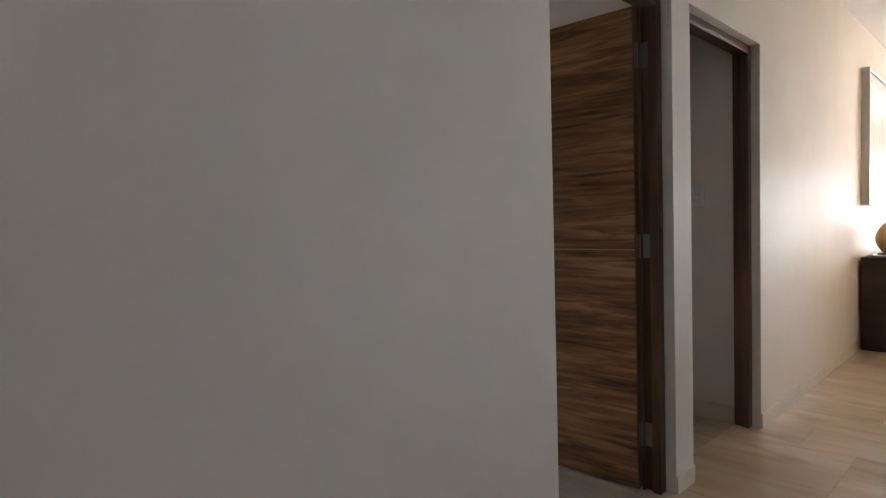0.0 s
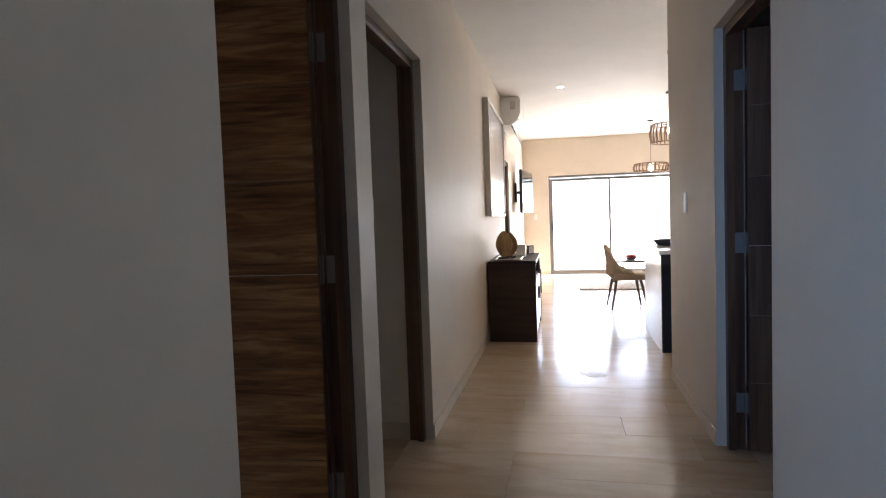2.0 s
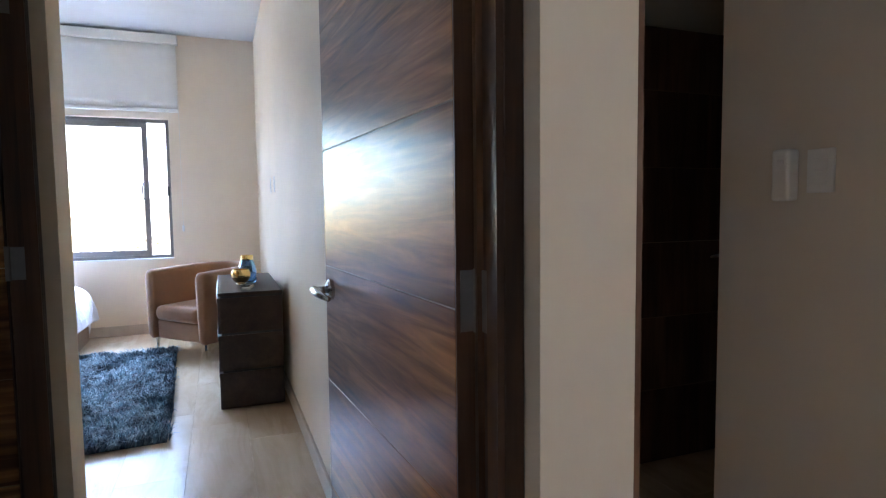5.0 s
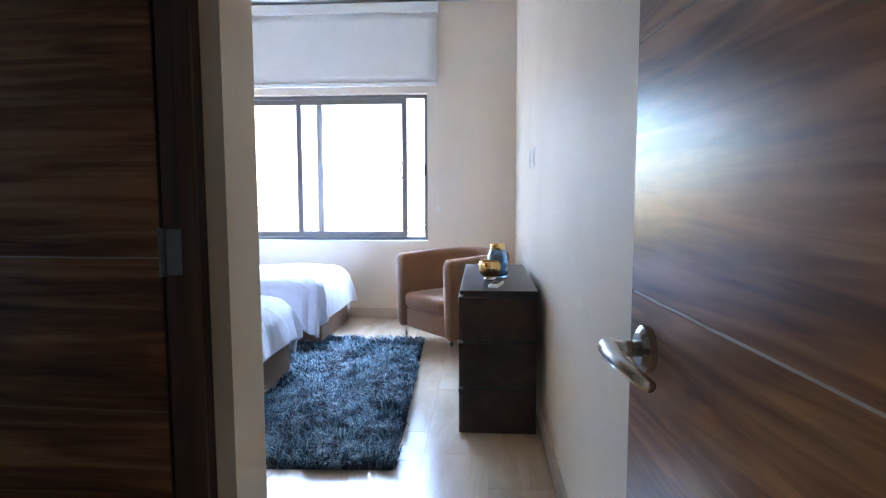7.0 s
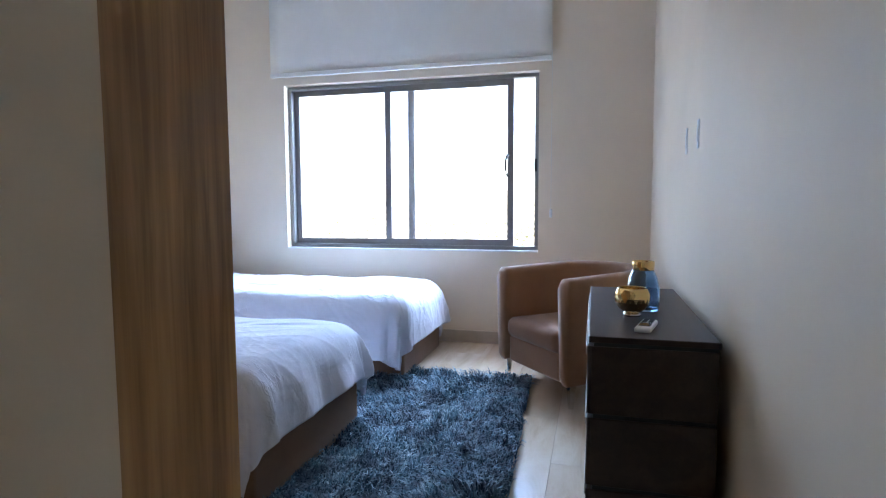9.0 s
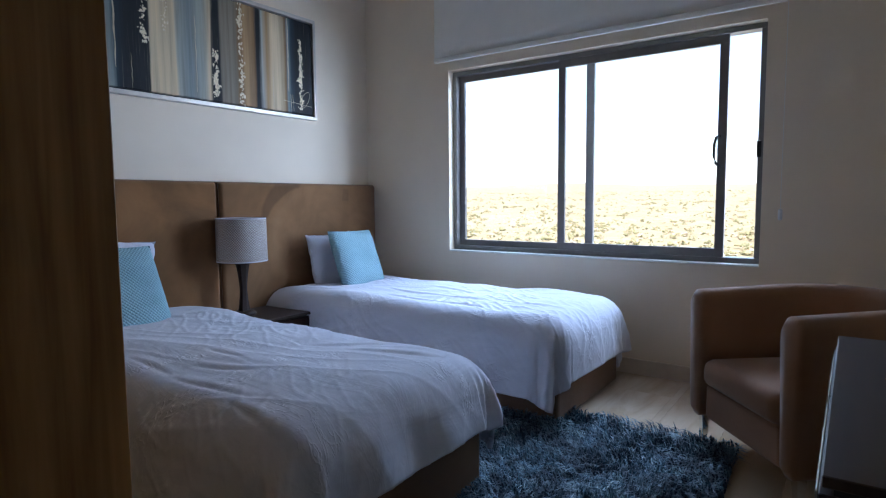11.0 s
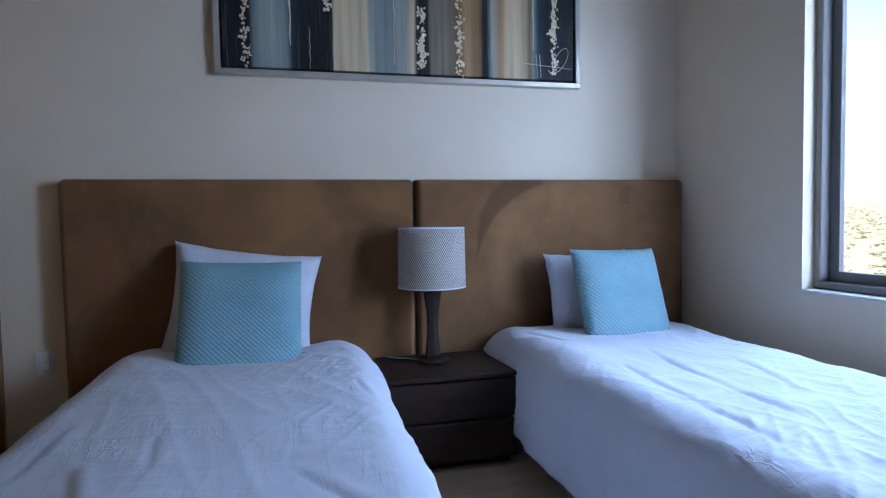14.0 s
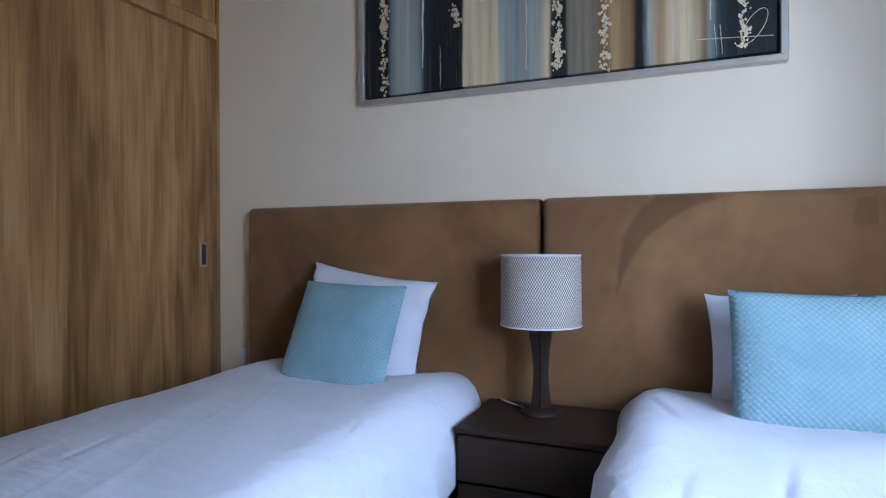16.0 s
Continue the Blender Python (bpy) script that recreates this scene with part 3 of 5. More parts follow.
def terrace_door():
    t = thing("window_2", "tall glazed sliding terrace door, grey aluminium frame", "sliding door", pose(0, NORTH + 0.06, 0))
    tagged(t, kind="structure")
    x0, x1, z1 = GLAZED[0] + 0.003, GLAZED[1] - 0.003, 2.069
    part("frame_head", box(x0, x1, -0.04, 0.05, z1 - 0.045, z1, 0.003), ALUMINIUM, t)
    part("track", box(x0, x1, -0.04, 0.05, 0.001, 0.03, 0.003), ALUMINIUM, t)
    part("frame_side", box(x0, x0 + 0.04, -0.04, 0.05, 0.03, z1 - 0.045, 0.003), ALUMINIUM, t)
    part("frame_side", box(x1 - 0.04, x1, -0.04, 0.05, 0.03, z1 - 0.045, 0.003), ALUMINIUM, t)
    edges = [(x0 + 0.04, 0.76, -0.015), (0.72, 1.95, 0.02), (1.91, x1 - 0.04, -0.015)]
    for a, b, y in edges:
        sash = part("sash", box(a, b, y - 0.012, y + 0.012, 0.03, 0.10, 0.002), ALUMINIUM, t)
        part("rail", box(a, b, y - 0.012, y + 0.012, 1.95, 2.012, 0.002), ALUMINIUM, sash)
        part("stile", box(a, a + 0.045, y - 0.012, y + 0.012, 0.10, 1.95, 0.002), ALUMINIUM, sash)
        part("stile", box(b - 0.045, b, y - 0.012, y + 0.012, 0.10, 1.95, 0.002), ALUMINIUM, sash)
        pane = part("pane", box(a + 0.045, b - 0.045, y - 0.003, y + 0.003, 0.10, 1.95), PANE_GLASS, sash)
        pane.visible_shadow = False
    part("pull", box(x0 + 0.05, x0 + 0.075, -0.06, -0.027, 0.93, 1.10, 0.006, 2), BLACK, t, "black pull handle")


terrace_door()

# ---- bedroom: beds ----


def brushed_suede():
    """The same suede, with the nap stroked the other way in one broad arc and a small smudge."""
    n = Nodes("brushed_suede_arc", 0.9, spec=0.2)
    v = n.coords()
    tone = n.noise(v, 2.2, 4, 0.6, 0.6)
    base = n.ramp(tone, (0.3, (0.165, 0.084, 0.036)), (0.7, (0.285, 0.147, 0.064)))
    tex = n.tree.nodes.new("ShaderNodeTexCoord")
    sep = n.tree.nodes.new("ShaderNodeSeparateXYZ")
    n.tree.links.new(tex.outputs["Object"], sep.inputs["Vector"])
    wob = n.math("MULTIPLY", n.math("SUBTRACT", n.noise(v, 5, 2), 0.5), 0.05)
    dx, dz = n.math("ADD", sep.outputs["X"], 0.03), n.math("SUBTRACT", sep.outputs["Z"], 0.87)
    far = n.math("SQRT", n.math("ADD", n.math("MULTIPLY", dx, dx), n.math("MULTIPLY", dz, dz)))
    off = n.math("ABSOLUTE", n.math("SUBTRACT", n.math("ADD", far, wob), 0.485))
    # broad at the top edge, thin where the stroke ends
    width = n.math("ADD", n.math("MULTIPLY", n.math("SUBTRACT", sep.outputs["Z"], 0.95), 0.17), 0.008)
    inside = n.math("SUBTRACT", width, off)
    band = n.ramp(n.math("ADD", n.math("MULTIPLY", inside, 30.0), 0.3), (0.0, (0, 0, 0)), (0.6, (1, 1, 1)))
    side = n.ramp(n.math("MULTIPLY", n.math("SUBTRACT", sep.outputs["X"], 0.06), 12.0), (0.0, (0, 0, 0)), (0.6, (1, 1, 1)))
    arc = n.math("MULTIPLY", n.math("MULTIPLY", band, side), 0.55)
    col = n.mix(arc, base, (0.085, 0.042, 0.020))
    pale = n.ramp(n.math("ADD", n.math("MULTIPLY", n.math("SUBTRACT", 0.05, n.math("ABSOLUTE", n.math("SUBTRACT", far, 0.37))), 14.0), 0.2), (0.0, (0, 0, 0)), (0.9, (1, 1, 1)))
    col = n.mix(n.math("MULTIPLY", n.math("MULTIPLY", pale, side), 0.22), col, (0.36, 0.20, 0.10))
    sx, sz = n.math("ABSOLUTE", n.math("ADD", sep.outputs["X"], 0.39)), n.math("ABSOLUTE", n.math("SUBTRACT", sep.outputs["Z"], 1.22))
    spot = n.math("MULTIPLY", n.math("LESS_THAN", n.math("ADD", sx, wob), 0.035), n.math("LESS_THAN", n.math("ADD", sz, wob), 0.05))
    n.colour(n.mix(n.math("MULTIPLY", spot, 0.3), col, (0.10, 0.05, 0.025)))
    n.bump(n.noise(v, 420, 2), 0.35, 0.002)
    n.set("Sheen Weight", 0.35)
    n.set("Sheen Roughness", 0.45)
    return n.mat


def headboard(name, x0, x1, label, cover=SUEDE):
    t = thing(name, label, "headboard", room((x0 + x1) / 2, -1.44, 0), "headboards of the twin beds")
    w = (x1 - x0) / 2
    bm = box(-w, w, -0.07, -0.012, 0.02, 1.302, 0.012, 3)
    part("back", bm, SUEDE, t)
    bm = box(-w + 0.002, w - 0.002, -0.012, 0.035, 0.02, 1.300, 0.028, 4)
    pad = part("padding", bm, cover, t, smooth=True)
    bm = rod([(-w + 0.004, -0.012, 0.05), (-w + 0.004, -0.012, 1.29), (w - 0.004, -0.012, 1.29), (w - 0.004, -0.012, 0.05)], 0.006, 8)
    part("seam", bm, SUEDE, pad)
    return t


def duvet_mesh(w, l, top, r, drop, foot_drop, seed, dip, seams=()):
    """A quilt over a bed: head at y = 0, foot at y = l, hanging over both sides and the foot."""
    rng = random.Random(seed)
    nx, ny = 210, 270
    bm = bmesh.new()
    off = Vector((rng.uniform(0, 50), rng.uniform(0, 50), rng.uniform(0, 50)))
    verts = {}
    smin, smax = -(w / 2 + drop), w / 2 + drop
    tmin, tmax = -0.02, l + foot_drop

    def ridge(a, b, c, power):
        return max(0.0, 1 - 2.2 * abs(noise.noise(Vector((a, b, c)) + off))) ** power

    # pinched lines left by the folding of the quilt: middle, direction, half length, depth
    lines = []
    for s0, t0, s1, t1 in seams:
        half = math.hypot(s1 - s0, t1 - t0) / 2
        lines.append(((s0 + s1) / 2, (t0 + t1) / 2, (s1 - s0) / 2 / half, (t1 - t0) / 2 / half, half * 1.15, 0.0055))
    for _ in range(3 if seams else 9):
        a = radians(rng.gauss(90, 11))
        lines.append((rng.uniform(-w * 0.42, w * 0.42), rng.uniform(0.35, l - 0.15), math.cos(a), math.sin(a), rng.uniform(0.08, 0.26), rng.uniform(0.003, 0.0075)))

    def pinch(s, t):
        total = 0.0
        for ms, mt, ca, sa, half, deep in lines:
            along = (s - ms) * ca + (t - mt) * sa
            if abs(along) < half:
                across = (t - mt) * ca - (s - ms) * sa + 0.006 * math.sin(along * 11 + ms * 9)
                if abs(across) < 0.09:
                    fade = 1 - (along / half) ** 2
                    total += fade * deep * (0.8 * math.exp(-((across - 0.028) / 0.024) ** 2) - math.exp(-(across / 0.011) ** 2))
        return total

    for i in range(nx + 1):
        for j in range(ny + 1):
            s, t = smin + (smax - smin) * i / nx, tmin + (tmax - tmin) * j / ny
            ex = max(0.0, abs(s) - (w / 2 - r)) * (1 if s > 0 else -1)
            ey = max(0.0, t - (l - r))
            far = math.hypot(ex, ey)
            corner = 0.0
            if ex and ey:
                # the spare cloth of the corner is gathered, so it hangs only a little lower
                far = max(abs(ex), ey) + 0.16 * min(abs(ex), ey)
                corner = min(1.0, min(abs(ex), ey) / 0.2)
            cx, cy = max(-(w / 2 - r), min(w / 2 - r, s)), min(t, l - r)
            n = math.hypot(ex, ey) or 1.0
            dx, dy = ex / n, ey / n
            if far < r * math.pi / 2:
                out, down = r * math.sin(far / r), r * (1 - math.cos(far / r))
            else:
                hang = far - r * math.pi / 2
                out, down = r + 0.10 * hang, r + hang
            hang_w = min(1.0, max(0.0, (down - 0.03) / 0.22))
            angle = math.atan2(ey, abs(ex)) if corner else 0.0
            around = (s if ey > abs(ex) else t) + angle * 0.5
            fold = noise.noise(Vector((around * 4.5, seed * 3.1, down * 0.7)) + off)
            fold2 = ridge(around * 6.0, seed * 1.7, down * 1.2, 2)
            out += hang_w * (0.014 + 0.040 * fold + 0.006 * fold2 + 0.022 * corner * math.sin(angle * 7 + seed))
            p = Vector((cx + dx * out, cy + dy * out, top - down))
            puff = noise.noise(Vector((s * 2.0, t * 2.0, seed)) + off)
            soft = noise.noise(Vector((s * 5 + 0.8 * t, t * 4.0, seed)) + off)
            patch = max(0.0, noise.noise(Vector((s * 1.5, t * 1.5, 9.0)) + off) + 0.35)
            # long slack folds run aslant down the bed, short ones gather in patches
            crease = ridge(s * 6.5 + t * 2.6, t * 0.9 - s * 0.3, seed * 2.0, 3)
            fine = ridge(s * 13.0 - t * 9.0, t * 3.4 + s * 2.2, 4.0 + seed, 4)
            tiny = ridge(s * 9.0 + t * 24.0, t * 4.0 - s * 7.0, 7.0 + seed, 3)
            lift = 0.020 * puff + 0.009 * soft + 0.003 * crease + (0.006 * fine + 0.002 * tiny) * patch + pinch(s, t)
            nrm = Vector((dx * min(1, down / r), dy * min(1, down / r), max(0.12, 1 - down / r))).normalized()
            p += nrm * lift
            if t < 0.30:
                p.z -= 0.035 * (1 - t / 0.30) ** 2
            if t < 0.55 and abs(s) < 0.36:
                p.z -= dip * (1 - (s / 0.36) ** 2) * math.cos(max(0.0, t) / 0.55 * math.pi / 2) ** 0.7
            p.z = max(p.z + 0.02 * fold * hang_w, 0.05 + 0.02 * abs(fold))
            verts[i, j] = bm.verts.new(p)
    for i in range(nx):
        for j in range(ny):
            bm.faces.new((verts[i, j], verts[i + 1, j], verts[i + 1, j + 1], verts[i, j + 1]))
    return bm


def bed(name, x, w, seed, label, drop, foot_drop, dip, seams=()):
    t = thing(name, label, "bed", room(x, -1.40, 0), "twin beds")
    l = 2.22
    part("base", box(-w / 2 + 0.07, w / 2 - 0.07, 0.02, l, 0.012, 0.32, 0.02, 3), BASE_FABRIC, t, "brown suede bed base", smooth=False)
    part("mattress", box(-w / 2 + 0.05, w / 2 - 0.05, 0.02, l, 0.32, 0.50, 0.05, 4), LINEN, t)
    q = part("duvet", duvet_mesh(w, l + 0.035, 0.560, 0.15, drop, foot_drop, seed, dip, seams), LINEN, t, "rumpled white duvet", smooth=True)
    s = q.modifiers.new("thick", "SOLIDIFY")
    s.thickness, s.offset = 0.022, -1.0
    for sx in (-1, 1):
        for y in (0.12, l - 0.12):
            part("foot", box(sx * (w / 2 - 0.16) - 0.02, sx * (w / 2 - 0.16) + 0.02, y - 0.02, y + 0.02, 0.0, 0.0125), BLACK, t)
    return t


headboard("headboard", -5.196, -3.629, "tall brown suede headboard, plain and lightly rubbed")
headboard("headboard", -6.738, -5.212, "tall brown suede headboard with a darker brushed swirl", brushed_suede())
# pinched quilting seams of the second duvet: across and along the bed at both ends
QUILTING = [(0.3, 0.96, 0.33, 1.41), (0.33, 1.41, 0.35, 1.73), (0.07, 0.75, 0.14, 1.29), (0.14, 1.29, 0.15, 1.59), (-0.14, 0.98, -0.05, 1.36), (0.33, 1.37, 0.17, 1.34), (0.34, 1.61, 0.24, 1.58), (0.31, 1.11, 0.14, 1.09)]
bed("bed", -4.395, 1.10, 2, "made single bed, white duvet over brown suede base", 0.30, 0.21, 0.03)
bed("bed", -6.07, 1.04, 5, "made single bed under the window, white duvet", 0.34, 0.26, 0.005, QUILTING)


def pillow_mesh(w, h, thick, seed, corner=0.12, wrinkle=0.01, n=36):
    """A stuffed square cushion lying in the plane x-y, pinched to pointed corners and a seam."""
    rng = random.Random(seed)
    off = Vector((rng.uniform(0, 40), rng.uniform(0, 40), rng.uniform(0, 40)))
    bm = bmesh.new()
    sides = []
    for sgn in (1, -1):
        grid = {}
        for i in range(n + 1):
            for j in range(n + 1):
                u, v = 2 * i / n - 1, 2 * j / n - 1
                # the sides draw in between the corners
                x, y = u * w / 2 * (1 - corner * 0.55 * (1 - v * v) * abs(u)), v * h / 2 * (1 - corner * 0.55 * (1 - u * u) * abs(v))
                full = max(0.0, (1 - u ** 4) * (1 - v ** 4)) ** 0.55
                z = sgn * thick / 2 * full
                z += sgn * wrinkle * full * noise.noise(Vector((x * 7, y * 7, sgn * 3.0)) + off)
                z += wrinkle * 0.8 * noise.noise(Vector((x * 16, y * 16, 8.0 + sgn)) + off) * (1 - full)
                grid[i, j] = bm.verts.new((x, y, z))
        sides.append(grid)
    for g in sides:
        for i in range(n):
            for j in range(n):
                bm.faces.new((g[i, j], g[i + 1, j], g[i + 1, j + 1], g[i, j + 1]))
    bmesh.ops.remove_doubles(bm, verts=bm.verts, dist=0.0012)
    return bm


def pillow(name, w, h, thick, m, mat, label, category, seed, group, wrinkle=0.01):
    ob = link_mesh(name, pillow_mesh(w, h, thick, seed, 0.05 if mat is KNIT else 0.15, wrinkle), mat, True)
    ob.matrix_world = m
    return tagged(ob, label, category, group)


# standing on the lower edge and leaning on the headboards
pillow("pillow", 0.64, 0.50, 0.16, room(-4.392, -1.305, 0.735, 101, -8, 2), LINEN, "plump white pillow leaning on the brown headboard", "pillow", 3, "white pillows", 0.032)
pillow("pillow", 0.48, 0.42, 0.15, room(-6.085, -1.27, 0.715, 103, 1, 3), LINEN, "white pillow behind a blue cushion", "pillow", 4, "white pillows", 0.032)
first_cushion = pillow("cushion", 0.50, 0.56, 0.14, room(-4.395, -1.105, 0.682, 118, -2, 3), KNIT, "pale blue knitted cushion on the plain bed", "cushion", 7, "blue cushions", 0.006)
pillow("cushion", 0.46, 0.48, 0.14, room(-6.135, -1.06, 0.715, 111, -1, 2), KNIT, "pale blue knitted cushion on the bed by the window", "cushion", 8, "blue cushions", 0.006)


part("tag", box(-0.262, -0.240, -0.17, -0.14, -0.001, 0.001), DARK_GREY, first_cushion, "small dark sewn tag")


def nightstand():
    t = thing("nightstand", "dark brown nightstand with two drawers between the beds", "nightstand", room(-5.275, -1.19, 0))
    part("body", box(-0.29, 0.29, -0.20, 0.205, 0.04, 0.405, 0.003), STAND, t)
    part("top", box(-0.295, 0.295, -0.205, 0.245, 0.406, 0.425, 0.003), STAND, t)
    for z0, z1 in ((0.045, 0.215), (0.225, 0.395)):
        part("drawer", box(-0.285, 0.285, 0.206, 0.232, z0, z1, 0.004), STAND, t)
    part("plinth", box(-0.27, 0.27, -0.19, 0.17, 0.0, 0.04), BLACK, t)


nightstand()


def table_lamp():
    t = thing("table_lamp", "table lamp with dark carved base and woven grey shade", "lamp", room(-5.243, -1.235, 0.426))
    part("foot", lathe([(0.0, 0), (0.075, 0), (0.078, 0.010), (0.066, 0.022), (0.045, 0.03), (0.0, 0.03)], 32), STAND, t, smooth=True)
    # two flat carved slabs side by side, waisted below the middle
    for sx in (-1, 1):
        bm = bmesh.new()
        rings = []
        for i in range(15):
            f = i / 14
            half = 0.025 + 0.016 * abs(f - 0.45) ** 1.6 / 0.38
            z = 0.028 + 0.305 * f
            ring = [(0.0025, -half * 0.8), (half, -half * 0.62), (half * 1.04, 0.0), (half, half * 0.62), (0.0025, half * 0.8)]
            rings.append([bm.verts.new((sx * x, y + 0.010 * sx, z)) for x, y in ring])
        for lo, hi in zip(rings, rings[1:]):
            for i in range(5):
                bm.faces.new((lo[i], lo[(i + 1) % 5], hi[(i + 1) % 5], hi[i]))
        bm.faces.new(rings[0])
        bm.faces.new(rings[-1])
        part("stem", bm, STAND, t)
    part("collar", lathe([(0.0, 0.33), (0.045, 0.33), (0.05, 0.338), (0.02, 0.35), (0.012, 0.36), (0.012, 0.395), (0.0, 0.395)], 24), STAND, t, smooth=True)
    bm = lathe([(0.158, 0.355), (0.160, 0.357), (0.157, 0.632), (0.155, 0.634), (0.152, 0.632), (0.155, 0.357), (0.158, 0.355)], 64)
    shade = part("shade", bm, SHADE, t, "woven grey drum shade", smooth=False)
    bm = rod([(0.155 * math.cos(i * math.pi / 24), 0.155 * math.sin(i * math.pi / 24), 0.632) for i in range(49)], 0.004, 6)
    part("rim", bm, LINEN, shade, smooth=True)
    bm = rod([(0.158 * math.cos(i * math.pi / 24), 0.158 * math.sin(i * math.pi / 24), 0.357) for i in range(49)], 0.004, 6)
    part("rim", bm, LINEN, shade, smooth=True)
    bm = bmesh.new()
    for k in range(3):
        a = radians(120 * k)
        rod([(0, 0, 0.60), (0.152 * math.cos(a), 0.152 * math.sin(a), 0.60)], 0.002, 6, bm)
    part("spider", bm, STEEL, shade)
    part("bulb", lathe([(0.0, 0.39), (0.013, 0.39), (0.014, 0.42), (0.03, 0.46), (0.032, 0.48), (0.02, 0.505), (0.0, 0.512)], 20), PLASTIC, t, smooth=True)
    cord = [(0.06, -0.03, 0.004), (0.12, -0.08, 0.004), (0.17, -0.11, 0.004), (0.21, -0.15, 0.004)]
    part("cord", rod(cord, 0.003, 8), PLASTIC, t, "pale lamp cord", smooth=True)


table_lamp()


def wall_art():
    x0, x1, z0, z1 = -6.140, -4.278, 1.795, 2.560
    t = thing("painting", "wide abstract painting in blue, cream, black and gold", "painting", room((x0 + x1) / 2, -1.513, (z0 + z1) / 2))
    w, h = (x1 - x0) / 2, (z1 - z0) / 2
    f = 0.027
    for a, b, c, d in ((-w, w, h - f, h), (-w, w, -h, -h + f), (-w, -w + f, -h + f, h - f), (w - f, w, -h + f, h - f)):
        part("frame_bar", box(a, b, 0.0, 0.045, c, d, 0.003), FRAME_SILVER, t)
    part("gap_liner", box(-w + f, w - f, 0.002, 0.010, -h + f, h - f), BLACK, t)
    part("canvas", box(-w + f + 0.012, w - f - 0.012, 0.010, 0.036, -h + f + 0.012, h - f - 0.012, 0.002), CANVAS, t, "vertical bands of blue, cream, brown and black")
    # flakes of gilt laid down the canvas, in lumps
    rng = random.Random(11)

    def across(u):
        return w - 0.03 - (2 * w - 0.06) * u

    for u, lo, hi, count in ((0.062, 0.0, 1.0, 230), (0.270, 0.42, 1.0, 120), (0.532, 0.02, 0.48, 170), (0.642, 0.0, 1.0, 230), (0.932, 0.05, 0.80, 220), (0.345, 0.55, 1.0, 40)):
        bm = bmesh.new()
        lumps = [lo + (hi - lo) * rng.random() for _ in range(9)]
        for _ in range(count):
            v = min(hi, max(lo, rng.gauss(rng.choice(lumps), 0.05))) if rng.random() < 0.75 else lo + (hi - lo) * rng.random()
            cx = across(u) + rng.gauss(0, 0.010) + 0.006 * math.sin(v * 40)
            cz = -h + 0.04 + (2 * h - 0.08) * v
            s = rng.uniform(0.003, 0.010)
            ring = [bm.verts.new((cx + s * rng.uniform(0.4, 1.1) * math.cos(q), 0.0364 + rng.random() * 0.003, cz + 1.3 * s * rng.uniform(0.4, 1.1) * math.sin(q))) for q in [i * math.pi / 3 for i in range(6)]]
            bm.faces.new(ring)
        tagged(part("gilt", bm, GILT, t), "flaked gold leaf", kind="stuff")
    # thin runs of pale paint
    for u, lo, hi, wide in ((0.176, 0.16, 1.0, 0.005), (0.226, 0.0, 0.30, 0.0018), (0.455, 0.06, 0.75, 0.003), (0.868, 0.22, 1.0, 0.004), (0.79, 0.0, 0.4, 0.002)):
        bm = bmesh.new()
        n = 16
        edge = []
        for i in range(n + 1):
            f = i / n
            half = wide * (0.35 + 0.65 * math.sin(math.pi * min(1, f * 0.9 + 0.05))) * rng.uniform(0.7, 1.2)
            cx, cz = across(u) + 0.002 * math.sin(i * 1.3), -h + 0.04 + (2 * h - 0.08) * (lo + (hi - lo) * f)
            edge.append([bm.verts.new((cx + q * half, 0.0362 + (0.0012 if q == 0 else 0), cz)) for q in (-1, 0, 1)])
        for p, q in zip(edge, edge[1:]):
            for k in range(2):
                bm.faces.new((p[k], p[k + 1], q[k + 1], q[k]))
        part("paint_run", bm, PALE_PAINT, t, "thin run of cream paint")
    # the painter's mark, a slashed loop that cannot be read
    base = -h + 0.11
    loop = [(-w + 0.05 + 0.27 * (1 - f) , 0.0395, base + 0.01 - 0.02 * f) for f in (0, 0.3, 0.6, 1)]
    part("mark", rod(loop, 0.0015, 5), GILT, t, "thin gilt scrawl")
    oval = [(-w + 0.115 + 0.035 * math.cos(a) - 0.03 * math.sin(a), 0.0395, base + 0.035 + 0.065 * math.sin(a)) for a in [i * 0.42 for i in range(15)]]
    part("mark", rod(oval, 0.0015, 5), GILT, t, "thin gilt scrawl")
    for x in (0.235, 0.255):
        part("mark", rod([(-w + x, 0.0395, base + 0.06), (-w + x - 0.008, 0.0395, base - 0.06)], 0.0014, 5), GILT, t, "thin gilt scrawl")


PALE_PAINT = plain("cream_oil_paint", (0.62, 0.52, 0.36), 0.4)
FRAME_SILVER = plain("champagne_frame", (0.58, 0.53, 0.46), 0.35, 0.55)
GILT = plain("gold_leaf", (0.78, 0.66, 0.46), 0.4, 0.5, vary=0.3, scale=120)


